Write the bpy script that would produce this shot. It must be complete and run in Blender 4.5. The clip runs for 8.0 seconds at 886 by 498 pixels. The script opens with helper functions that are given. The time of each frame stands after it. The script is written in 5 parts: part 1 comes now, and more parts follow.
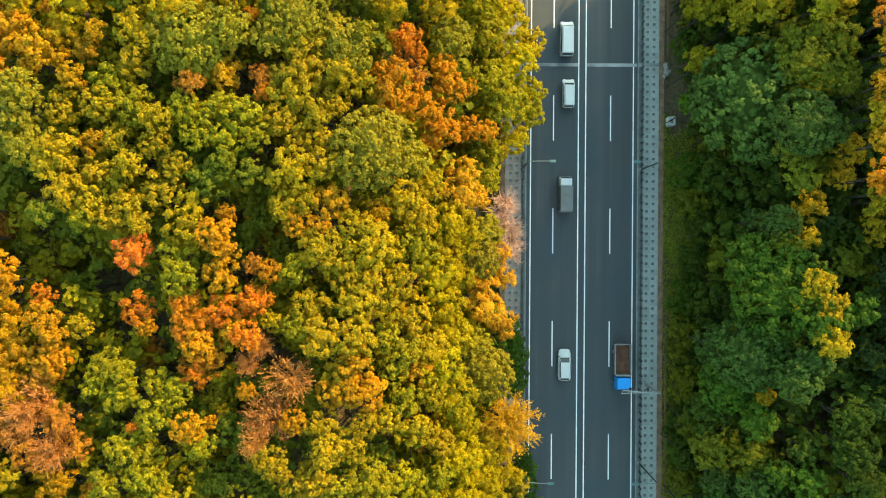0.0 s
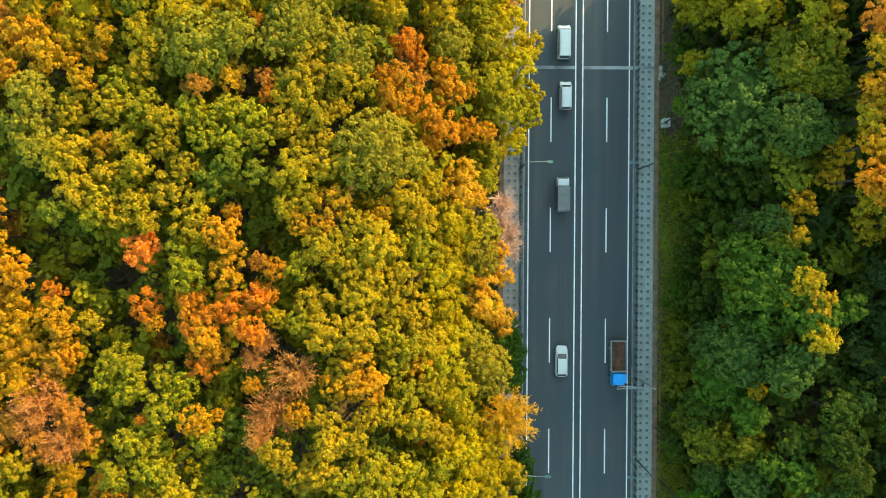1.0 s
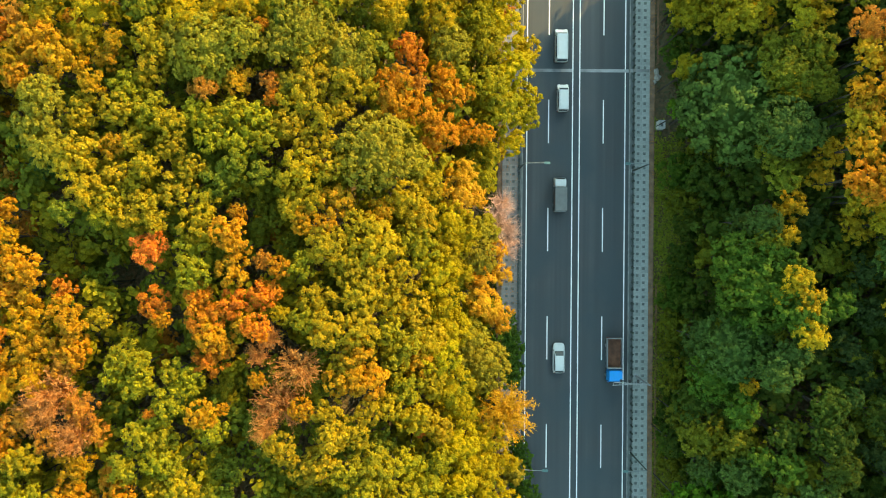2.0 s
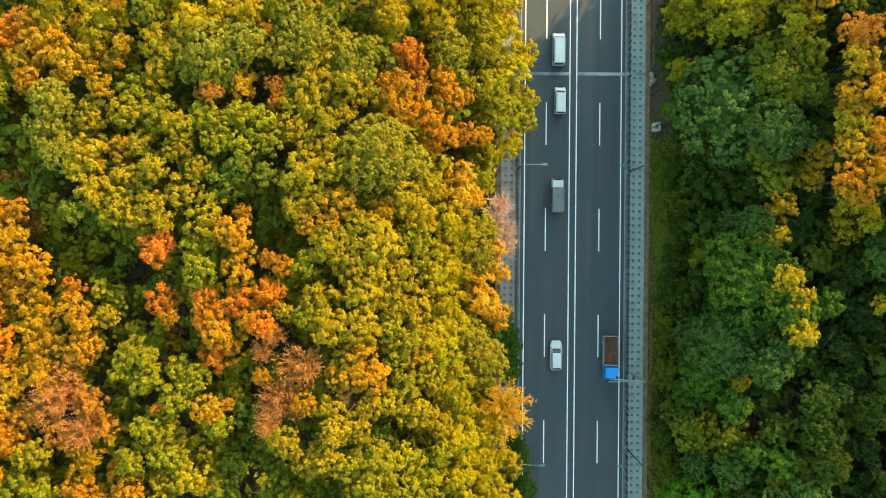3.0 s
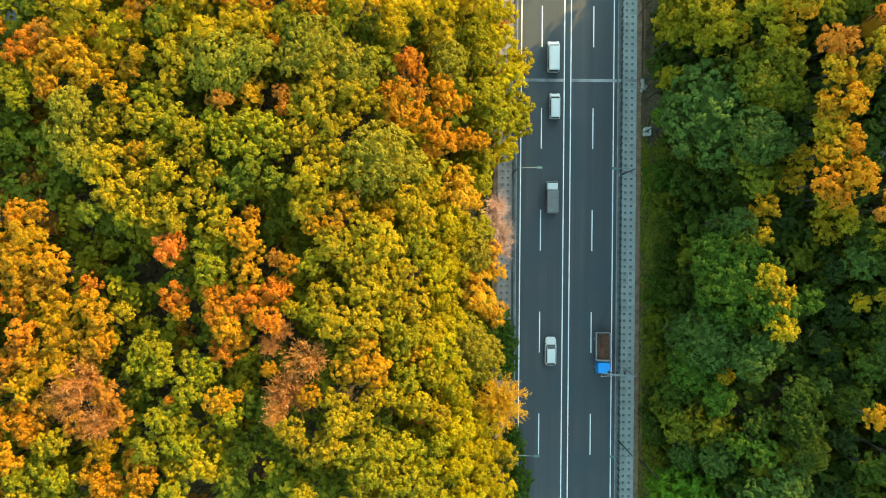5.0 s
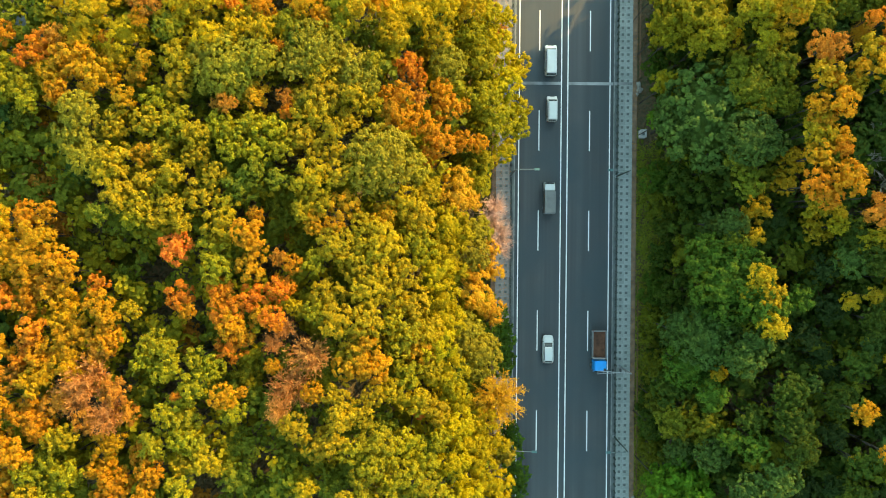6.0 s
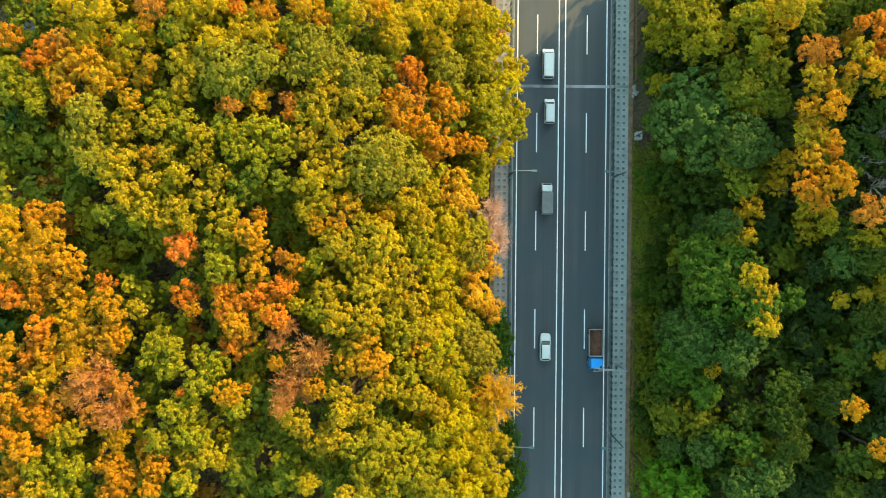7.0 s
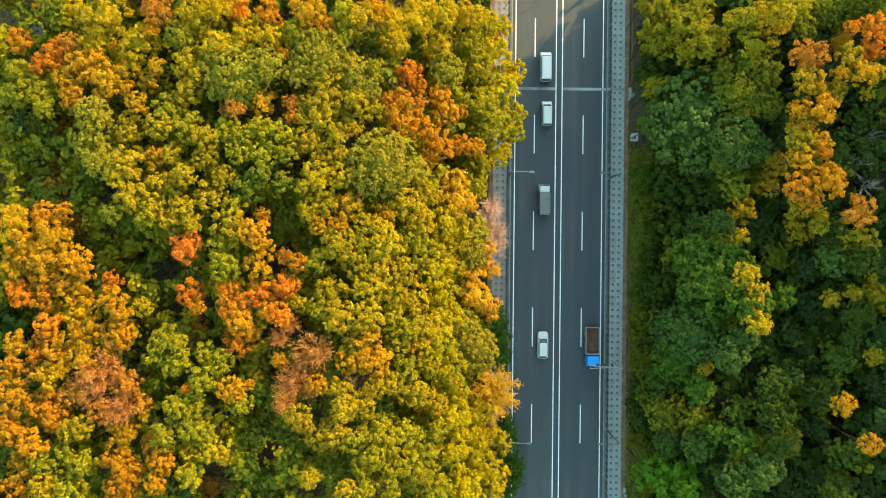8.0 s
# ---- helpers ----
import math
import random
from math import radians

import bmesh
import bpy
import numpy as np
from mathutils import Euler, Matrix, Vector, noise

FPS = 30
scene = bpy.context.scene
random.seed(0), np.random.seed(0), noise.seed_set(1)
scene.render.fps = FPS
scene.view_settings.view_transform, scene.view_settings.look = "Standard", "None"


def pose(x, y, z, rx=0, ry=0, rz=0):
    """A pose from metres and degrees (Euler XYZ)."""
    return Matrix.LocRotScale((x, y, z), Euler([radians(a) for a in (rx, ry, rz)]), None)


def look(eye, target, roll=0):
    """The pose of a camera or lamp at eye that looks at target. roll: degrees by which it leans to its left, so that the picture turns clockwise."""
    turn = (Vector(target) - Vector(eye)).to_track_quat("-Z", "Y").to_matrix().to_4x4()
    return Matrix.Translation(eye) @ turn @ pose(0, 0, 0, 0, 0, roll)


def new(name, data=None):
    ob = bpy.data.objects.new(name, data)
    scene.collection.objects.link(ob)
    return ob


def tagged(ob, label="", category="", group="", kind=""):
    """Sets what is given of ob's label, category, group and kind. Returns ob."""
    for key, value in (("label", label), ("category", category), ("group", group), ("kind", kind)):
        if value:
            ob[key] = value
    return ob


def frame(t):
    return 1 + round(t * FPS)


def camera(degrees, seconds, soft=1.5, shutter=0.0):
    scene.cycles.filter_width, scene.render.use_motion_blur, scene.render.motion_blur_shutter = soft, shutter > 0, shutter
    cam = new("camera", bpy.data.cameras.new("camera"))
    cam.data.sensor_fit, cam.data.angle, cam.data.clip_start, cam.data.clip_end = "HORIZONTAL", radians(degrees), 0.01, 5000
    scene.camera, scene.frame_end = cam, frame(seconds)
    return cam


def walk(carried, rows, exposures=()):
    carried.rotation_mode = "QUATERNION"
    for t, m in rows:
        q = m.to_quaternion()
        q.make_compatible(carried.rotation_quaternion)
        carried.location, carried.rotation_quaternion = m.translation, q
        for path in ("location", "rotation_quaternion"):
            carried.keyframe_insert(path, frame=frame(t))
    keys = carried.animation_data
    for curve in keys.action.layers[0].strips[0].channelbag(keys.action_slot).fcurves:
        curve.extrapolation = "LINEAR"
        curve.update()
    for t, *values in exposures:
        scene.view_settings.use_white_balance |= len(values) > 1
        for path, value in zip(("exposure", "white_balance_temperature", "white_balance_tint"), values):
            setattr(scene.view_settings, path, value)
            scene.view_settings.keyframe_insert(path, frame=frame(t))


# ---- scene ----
cam = camera(64.0, 8.0, soft=1.0)
# seconds, x, y, height over the road, turn: a drone that looks straight down and climbs
ROWS = [
    (0.0, -0.025, -0.020, 94.24, 0.384),
    (0.5, -0.013, -0.117, 95.26, 0.398),
    (1.0, 0.003, -0.196, 96.28, 0.413),
    (1.5, 0.021, -0.259, 97.29, 0.427),
    (2.0, 0.042, -0.307, 98.31, 0.440),
    (2.5, 0.066, -0.343, 99.32, 0.453),
    (3.0, 0.093, -0.369, 100.33, 0.465),
    (3.5, 0.123, -0.387, 101.34, 0.477),
    (4.0, 0.156, -0.398, 102.34, 0.489),
    (4.5, 0.192, -0.405, 103.34, 0.500),
    (5.0, 0.231, -0.410, 104.34, 0.511),
    (5.5, 0.272, -0.415, 105.34, 0.521),
    (6.0, 0.317, -0.421, 106.34, 0.531),
    (6.5, 0.364, -0.432, 107.33, 0.540),
    (7.0, 0.415, -0.448, 108.32, 0.549),
    (7.5, 0.468, -0.472, 109.31, 0.558),
    (8.0, 0.524, -0.506, 110.29, 0.566),
]
walk(cam, [(t, pose(x, y, z, 0, 0, turn)) for t, x, y, z, turn in ROWS], exposures=[(0.0, 2.56, 7300, -13), (8.0, 2.62, 7300, -13)])

# ---- light: a low autumn sun from the north-east, clear sky ----
SUN_AZ, SUN_EL = 45.0, 23.0
world = bpy.data.worlds.new("sky")
scene.world = world
world.use_nodes = True
wn = world.node_tree.nodes
sky = wn.new("ShaderNodeTexSky")
sky.sky_type = "NISHITA"
sky.sun_disc = False
sky.air_density, sky.ozone_density, sky.dust_density = 1.5, 0.9, 1.0
sky.sun_elevation = radians(SUN_EL)
sky.sun_rotation = radians(90 - SUN_AZ)
world.node_tree.links.new(sky.outputs[0], wn["Background"].inputs[0])
wn["Background"].inputs[1].default_value = 0.15
sun_dir = Vector((math.cos(radians(SUN_AZ)) * math.cos(radians(SUN_EL)), math.sin(radians(SUN_AZ)) * math.cos(radians(SUN_EL)), math.sin(radians(SUN_EL))))
sun = new("sun", bpy.data.lights.new("sun", "SUN"))
sun.data.energy, sun.data.angle, sun.data.color = 2.4, radians(0.6), (1.0, 0.59, 0.25)
sun.matrix_world = look(sun_dir * 300, (0, 0, 0))


# ---- materials ----
def material(name):
    m = bpy.data.materials.new(name)
    m.use_nodes = True
    return m, m.node_tree.nodes, m.node_tree.links, m.node_tree.nodes["Principled BSDF"]


def put(sock, nodes, links, value):
    if isinstance(value, bpy.types.NodeSocket):
        links.new(value, sock)
    else:
        sock.default_value = value


def mix(nodes, links, fac, a, b, mode="MIX"):
    n = nodes.new("ShaderNodeMix")
    n.data_type, n.blend_type = "RGBA", mode
    put(n.inputs[0], nodes, links, fac)
    put(n.inputs[6], nodes, links, a if isinstance(a, bpy.types.NodeSocket) else (*a, 1))
    put(n.inputs[7], nodes, links, b if isinstance(b, bpy.types.NodeSocket) else (*b, 1))
    return n.outputs[2]


def noisy(nodes, links, scale, detail=3.0, coords="Object", lo=0.35, hi=0.65, stretch=None):
    tc = nodes.new("ShaderNodeTexCoord")
    n = nodes.new("ShaderNodeTexNoise")
    n.inputs["Scale"].default_value, n.inputs["Detail"].default_value = scale, detail
    vec = tc.outputs[coords]
    if stretch:
        mp = nodes.new("ShaderNodeMapping")
        mp.inputs["Scale"].default_value = stretch
        links.new(vec, mp.inputs[0])
        vec = mp.outputs[0]
    links.new(vec, n.inputs["Vector"])
    r = nodes.new("ShaderNodeMapRange")
    r.inputs[1].default_value, r.inputs[2].default_value = lo, hi
    links.new(n.outputs[0], r.inputs[0])
    return r.outputs[0]


def bump(nodes, links, height, strength, bsdf, distance=0.05):
    b = nodes.new("ShaderNodeBump")
    b.inputs["Strength"].default_value, b.inputs["Distance"].default_value = strength, distance
    links.new(height, b.inputs["Height"])
    links.new(b.outputs[0], bsdf.inputs["Normal"])


def plain(name, color, rough=0.6, metal=0.0, dirt=0.25, scale=2.0, bumpy=0.0):
    m, n, l, b = material(name)
    f = noisy(n, l, scale, 4)
    l.new(mix(n, l, f, color, [c * (1 - dirt) for c in color]), b.inputs["Base Color"])
    b.inputs["Roughness"].default_value, b.inputs["Metallic"].default_value = rough, metal
    if bumpy:
        bump(n, l, noisy(n, l, scale * 12, 3), bumpy, b)
    return m


def leaf(name, a, b, c, see=0.5, spread=0.6):
    """Foliage: tones that drift from bough to bough and from tree to tree, and a fine leafy grain with relief."""
    m, n, l, bsdf = material(name)
    mid = [(a[i] + b[i] + c[i]) / 3 for i in range(3)]
    a, b, c = [[mid[i] + spread * (v[i] - mid[i]) for i in range(3)] for v in (a, b, c)]
    geo, info = n.new("ShaderNodeNewGeometry"), n.new("ShaderNodeObjectInfo")
    tc = n.new("ShaderNodeTexCoord")
    add = n.new("ShaderNodeVectorMath")
    scale = n.new("ShaderNodeVectorMath")
    scale.operation = "SCALE"
    comb = n.new("ShaderNodeCombineXYZ")
    for i in range(3):
        l.new(info.outputs["Random"], comb.inputs[i])
    l.new(comb.outputs[0], scale.inputs[0])
    scale.inputs["Scale"].default_value = 40
    l.new(tc.outputs["Object"], add.inputs[0])
    l.new(scale.outputs[0], add.inputs[1])

    def clouds(size, lo, hi, out_lo=0.0, out_hi=1.0, detail=2.0):
        t = n.new("ShaderNodeTexNoise")
        t.inputs["Scale"].default_value, t.inputs["Detail"].default_value = size, detail
        l.new(add.outputs[0], t.inputs["Vector"])
        return ranged(t.outputs[0], lo, hi, out_lo, out_hi), t.outputs[0]

    def ranged(src, lo, hi, out_lo, out_hi):
        r = n.new("ShaderNodeMapRange")
        for i, v in enumerate((lo, hi, out_lo, out_hi)):
            r.inputs[i + 1].default_value = v
        l.new(src, r.inputs[0])
        return r.outputs[0]

    def times(p, q):
        k = n.new("ShaderNodeMath")
        k.operation = "MULTIPLY"
        put(k.inputs[0], n, l, p)
        put(k.inputs[1], n, l, q)
        return k.outputs[0]

    tone = mix(n, l, clouds(0.5, 0.4, 0.62)[0], a, b)
    tone = mix(n, l, clouds(1.3, 0.4, 0.62)[0], tone, c)
    grain, relief = clouds(5.5, 0.32, 0.68, 0.72, 1.24, 3.0)
    frac = n.new("ShaderNodeMath")
    frac.operation = "FRACT"
    l.new(times(info.outputs["Random"], 17.3), frac.inputs[0])
    value = times(ranged(geo.outputs["Random Per Island"], 0, 1, 0.91, 1.09), ranged(frac.outputs[0], 0, 1, 0.86, 1.12))
    hue = n.new("ShaderNodeHueSaturation")
    l.new(ranged(info.outputs["Random"], 0, 1, 0.492, 0.506), hue.inputs[0])
    l.new(times(value, grain), hue.inputs[2])
    l.new(tone, hue.inputs["Color"])
    l.new(hue.outputs[0], bsdf.inputs["Base Color"])
    bsdf.inputs["Roughness"].default_value = 0.7
    bsdf.inputs["Specular IOR Level"].default_value = 0.12
    bump(n, l, relief, 0.7, bsdf, 0.12)
    tr = n.new("ShaderNodeBsdfTranslucent")
    l.new(hue.outputs[0], tr.inputs[0])
    ms = n.new("ShaderNodeMixShader")
    ms.inputs[0].default_value = see
    l.new(bsdf.outputs[0], ms.inputs[1])
    l.new(tr.outputs[0], ms.inputs[2])
    l.new(ms.outputs[0], n["Material Output"].inputs[0])
    return m


LEAF = {
    "amber": leaf("amber_leaves", (0.438, 0.222, 0.012), (0.35, 0.222, 0.012), (0.473, 0.18, 0.012)),
    "gold": leaf("golden_leaves", (0.529, 0.33, 0.0246), (0.465, 0.317, 0.0246), (0.551, 0.271, 0.0246)),
    "orange": leaf("orange_leaves", (0.508, 0.172, 0.0133), (0.471, 0.228, 0.0133), (0.452, 0.124, 0.0159)),
    "russet": leaf("russet_leaves", (0.415, 0.166, 0.0252), (0.339, 0.184, 0.0252), (0.481, 0.23, 0.0252)),
    "red": leaf("red_leaves", (0.647, 0.172, 0.0288), (0.554, 0.132, 0.0259), (0.67, 0.224, 0.0317)),
    "yellow": leaf("yellow_leaves", (0.392, 0.294, 0.013), (0.285, 0.257, 0.0148), (0.496, 0.315, 0.013)),
    "lime": leaf("lime_yellow_leaves", (0.346, 0.297, 0.0115), (0.272, 0.255, 0.0115), (0.399, 0.289, 0.0115)),
    "olive": leaf("olive_leaves", (0.25, 0.234, 0.0131), (0.143, 0.166, 0.0131), (0.359, 0.289, 0.0131)),
    "sage": leaf("sage_green_leaves", (0.268, 0.236, 0.0209), (0.186, 0.187, 0.0209), (0.335, 0.27, 0.0209)),
    "green": leaf("green_leaves", (0.0476, 0.087, 0.00986), (0.0318, 0.0665, 0.00986), (0.0794, 0.105, 0.00986)),
    "dark": leaf("dark_green_leaves", (0.0336, 0.065, 0.0139), (0.024, 0.05, 0.0139), (0.0527, 0.0775, 0.0139)),
    "bluegreen": leaf("blue_green_leaves", (0.0671, 0.122, 0.0231), (0.0485, 0.0923, 0.0193), (0.102, 0.155, 0.027)),
    "bright": leaf("fresh_green_leaves", (0.0672, 0.14, 0.0136), (0.0472, 0.108, 0.0136), (0.108, 0.164, 0.0136)),
    "fresh": leaf("vivid_green_leaves", (0.085, 0.2, 0.012), (0.06, 0.155, 0.012), (0.13, 0.22, 0.012)),
    "brown": leaf("brown_leaves", (0.483, 0.222, 0.06), (0.552, 0.264, 0.078), (0.38, 0.168, 0.048)),
    "pink": leaf("pinkish_twigs", (0.5, 0.33, 0.25), (0.42, 0.27, 0.2), (0.58, 0.4, 0.31), 0.0),
    "pale": leaf("pale_dead_wood", (0.25, 0.225, 0.174), (0.206, 0.181, 0.138), (0.281, 0.251, 0.198), 0.0),
    "mustard": leaf("mustard_green_leaves", (0.32, 0.249, 0.0132), (0.229, 0.202, 0.0132), (0.418, 0.28, 0.0132)),
    "honey": leaf("honey_yellow_leaves", (0.428, 0.26, 0.0127), (0.331, 0.226, 0.0127), (0.478, 0.22, 0.0127)),
    "moss": leaf("moss_green_leaves", (0.138, 0.165, 0.0135), (0.0938, 0.129, 0.0135), (0.2, 0.205, 0.0135)),
}
BARK = plain("bark", (0.035, 0.028, 0.021), 0.9, 0, 0.5, 3.0, 0.6)


def asphalt():
    m, n, l, b = material("asphalt")
    lane = noisy(n, l, 1.0, 2, stretch=(0.9, 0.012, 1))
    blot = noisy(n, l, 0.12, 4)
    grain = noisy(n, l, 9.0, 4, lo=0.3, hi=0.7)
    col = mix(n, l, lane, (0.036, 0.0405, 0.042), (0.056, 0.0595, 0.061))
    col = mix(n, l, blot, col, (0.033, 0.046, 0.052))
    col = mix(n, l, grain, mix(n, l, 1.0, col, (0.86, 0.86, 0.86), "MULTIPLY"), col)
    l.new(col, b.inputs["Base Color"])
    b.inputs["Roughness"].default_value = 0.8
    bump(n, l, grain, 0.25, b, 0.02)
    return m


def ground_soil():
    m, n, l, b = material("leaf_litter")
    a = noisy(n, l, 0.25, 5)
    c = noisy(n, l, 2.5, 5)
    col = mix(n, l, a, (0.06, 0.05, 0.025), (0.045, 0.06, 0.02))
    col = mix(n, l, c, col, (0.1, 0.065, 0.03))
    l.new(col, b.inputs["Base Color"])
    b.inputs["Roughness"].default_value = 0.95
    bump(n, l, c, 0.8, b, 0.2)
    return m


ASPHALT, SOIL = asphalt(), ground_soil()
PAINT = plain("road_paint", (0.72, 0.73, 0.7), 0.6, 0, 0.22, 1.2)
GUTTER = plain("gutter_concrete", (0.1, 0.115, 0.115), 0.85, 0, 0.35, 0.8, 0.3)
KERB = plain("kerb_stone", (0.2, 0.21, 0.2), 0.85, 0, 0.35, 1.5, 0.3)
SLAB = plain("pale_paving", (0.31, 0.33, 0.31), 0.85, 0, 0.25, 0.9, 0.3)
EARTH = plain("bare_earth", (0.2, 0.13, 0.08), 0.95, 0, 0.45, 0.9, 0.6)
JOINT = plain("joint_concrete", (0.27, 0.28, 0.28), 0.8, 0, 0.55, 0.5, 0.3)
STEEL = plain("galvanised_steel", (0.3, 0.32, 0.33), 0.5, 0.5, 0.25)
RAIL = plain("dark_green_railing_paint", (0.03, 0.045, 0.035), 0.5, 0.0, 0.3)
WHITE = plain("white_car_paint", (0.46, 0.48, 0.47), 0.45, 0, 0.06)
GLASS = plain("dark_car_glass", (0.05, 0.06, 0.065), 0.08, 0, 0.0)
GLASS.node_tree.nodes["Principled BSDF"].inputs["Specular IOR Level"].default_value = 0.2
RUBBER = plain("tyre_rubber", (0.02, 0.02, 0.02), 0.85, 0, 0.2)
BLACK = plain("black_plastic", (0.03, 0.03, 0.03), 0.6, 0, 0.2)
BLUE = plain("blue_cab_paint", (0.01, 0.25, 0.66), 0.35, 0, 0.08)
RUST = plain("rusty_steel_bed", (0.12, 0.052, 0.026), 0.9, 0.0, 0.5, 1.5, 0.3)
GREYBOX = plain("grey_tarpaulin", (0.12, 0.125, 0.12), 0.7, 0, 0.2, 1.0)
LAMPGREEN = plain("pale_green_lamp_housing", (0.06, 0.13, 0.125), 0.5, 0.1, 0.15)
LAMPARM = plain("dull_grey_lamp_arm", (0.15, 0.18, 0.18), 0.6, 0.2, 0.2)
GRASS = leaf("verge_grass", (0.2, 0.25, 0.02), (0.15, 0.2, 0.018), (0.26, 0.26, 0.03), 0.2)


# ---- mesh helpers ----
def part(name, bm, mat, parent=None, label=""):
    me = bpy.data.meshes.new(name)
    bm.to_mesh(me)
    bm.free()
    me.materials.append(mat)
    ob = new(name, me)
    ob.parent = parent
    return tagged(ob, label)


def box(x0, x1, y0, y1, z0, z1, bevel=0.0, seg=1):
    bm = bmesh.new()
    bmesh.ops.create_cube(bm, size=1, matrix=Matrix.Translation(((x0 + x1) / 2, (y0 + y1) / 2, (z0 + z1) / 2)) @ Matrix.Diagonal((x1 - x0, y1 - y0, z1 - z0, 1)))
    if bevel:
        bmesh.ops.bevel(bm, geom=bm.edges[:], offset=bevel, segments=seg, affect="EDGES")
    return bm


def rod(bm, a, b, r0, r1, n=8):
    a, b = Vector(a), Vector(b)
    d = b - a
    m = Matrix.Translation((a + b) / 2) @ d.to_track_quat("Z", "Y").to_matrix().to_4x4()
    bmesh.ops.create_cone(bm, cap_ends=True, segments=n, radius1=r0, radius2=r1, depth=d.length, matrix=m)
    return bm


def array_mesh(name, verts, faces, mats):
    me = bpy.data.meshes.new(name)
    me.from_pydata(verts, [], faces)
    for m in mats:
        me.materials.append(m)
    return me


# ---- ground ----
ROAD_X = 18.34


def rise(a, b, x):
    s = np.clip((np.asarray(x, float) - a) / (b - a), 0, 1)
    return s * s * (3 - 2 * s)


def ground_z(x, y):
    x, y = np.asarray(x, float), np.asarray(y, float)
    west = 9.5 * rise(7.5, -18, x) * (1 - rise(-150, -500, x))
    east = 4.5 * rise(30.5, 46, x) * (1 - rise(200, 600, x))
    # unseen hill added to the east, cut along y - x for its shade
    shade_hill = 30.5 * rise(58, 100, x) * (1 - 0.3 * rise(-28, -4, y - x) - 0.7 * rise(5, 21, y - x)) * (1 - rise(160, 400, x))
    wave = 0.35 * np.sin(x * 0.23 + 1.3) * np.sin(y * 0.19 + 0.4) * (rise(6, -4, x) + rise(33, 42, x))
    return west + east + shade_hill + wave - 0.16


def make_ground():
    near = np.arange(-120, 141, 3.0)
    xs = np.concatenate([[-2500, -1500, -900, -600, -400, -280, -200, -150], near, [170, 220, 300, 420, 620, 900, 1500, 2500]])
    xs = np.sort(np.concatenate([xs, [7.5, 8.0, 30.5]]))
    ys = np.concatenate([[-2500, -1500, -900, -600, -400, -280, -200, -150], near, [170, 220, 300, 420, 620, 900, 1500, 2500]])
    gx, gy = np.meshgrid(xs, ys, indexing="ij")
    v = np.stack([gx, gy, ground_z(gx, gy)], -1).reshape(-1, 3)
    m = len(ys)
    f = [(i * m + j, (i + 1) * m + j, (i + 1) * m + j + 1, i * m + j + 1) for i in range(len(xs) - 1) for j in range(m - 1)]
    me = array_mesh("ground", v.tolist(), f, [SOIL])
    me.polygons.foreach_set("use_smooth", [True] * len(f))
    return tagged(new("ground", me), "forest floor of dark soil and fallen leaves", "ground", kind="structure")


make_ground()
Y0, Y1 = -420.0, 420.0


def strip(name, x0, x1, z0, z1, mat, label, cat, y0=Y0, y1=Y1, bevel=0.0):
    return tagged(part(name, box(x0, x1, y0, y1, z0, z1, bevel), mat), label, cat, kind="structure")


road = strip("road", ROAD_X - 7.35, ROAD_X + 7.35, -0.3, 0.0, ASPHALT, "grey asphalt four-lane road with white markings", "road")
# markings
for dx in (-6.8, -0.48, 0.48, 6.8):
    part("solid_line", box(ROAD_X + dx - 0.075, ROAD_X + dx + 0.075, Y0, Y1, -0.02, 0.006), PAINT, road)
dash = bpy.data.meshes.new("lane_dash")
bm = box(-0.075, 0.075, -6.0, 0, -0.02, 0.006)
bm.to_mesh(dash)
bm.free()
dash.materials.append(PAINT)
for dx in (-3.79, 3.79):
    for k in range(-12, 13):
        d = new("lane_dash", dash)
        d.parent, d.location = road, (ROAD_X + dx, 5.5 + 15 * k, 0)
# expansion joint across the carriageways
for x0, x1 in ((ROAD_X - 7.3, ROAD_X - 0.55), (ROAD_X + 0.55, ROAD_X + 7.3)):
    part("expansion_joint", box(x0, x1, 24.36, 24.8, -0.02, 0.009), JOINT, road)

for side, name in ((-1, "west"), (1, "east")):
    def sx(d):
        return ROAD_X + side * d
    a, b = sorted((sx(7.35), sx(7.5)))
    strip("kerb_" + name, a, b, -0.3, 0.15, KERB, "low concrete kerb along the road", "kerb", bevel=0.02)
    a, b = sorted((sx(7.5), sx(8.05)))
    strip("planting_strip_" + name, a, b, -0.3, 0.1, GUTTER, "narrow grey concrete strip behind the kerb", "pavement")
    a, b = sorted((sx(8.05), sx(10.15)))
    strip("pavement_" + name, a, b, -0.3, 0.13, SLAB, "pale paved footway with small dark squares" if side > 0 else "brown-grey footway with dark squares and fallen leaves", "pavement")
    a, b = sorted((sx(10.15), sx(10.85)))
    strip("earth_strip_" + name, a, b, -0.3, 0.08, EARTH, "bare brown earth beside the footway", "ground")

# ---- trees ----
LEFT_X, LEFT_H = (-60, -45, -20, -8, 0, 4, 8, 10), (24, 25, 27, 26, 20.5, 15.5, 11.5, 9)
RIGHT_X, RIGHT_H = (27, 30, 34, 38, 45, 60), (8, 13, 19, 21.5, 22.5, 23)


def canopy(x):
    return float(np.interp(x, LEFT_X, LEFT_H) if x < 18 else np.interp(x, RIGHT_X, RIGHT_H))


def unit(v):
    return v / np.maximum(np.linalg.norm(v, axis=-1, keepdims=True), 1e-6)


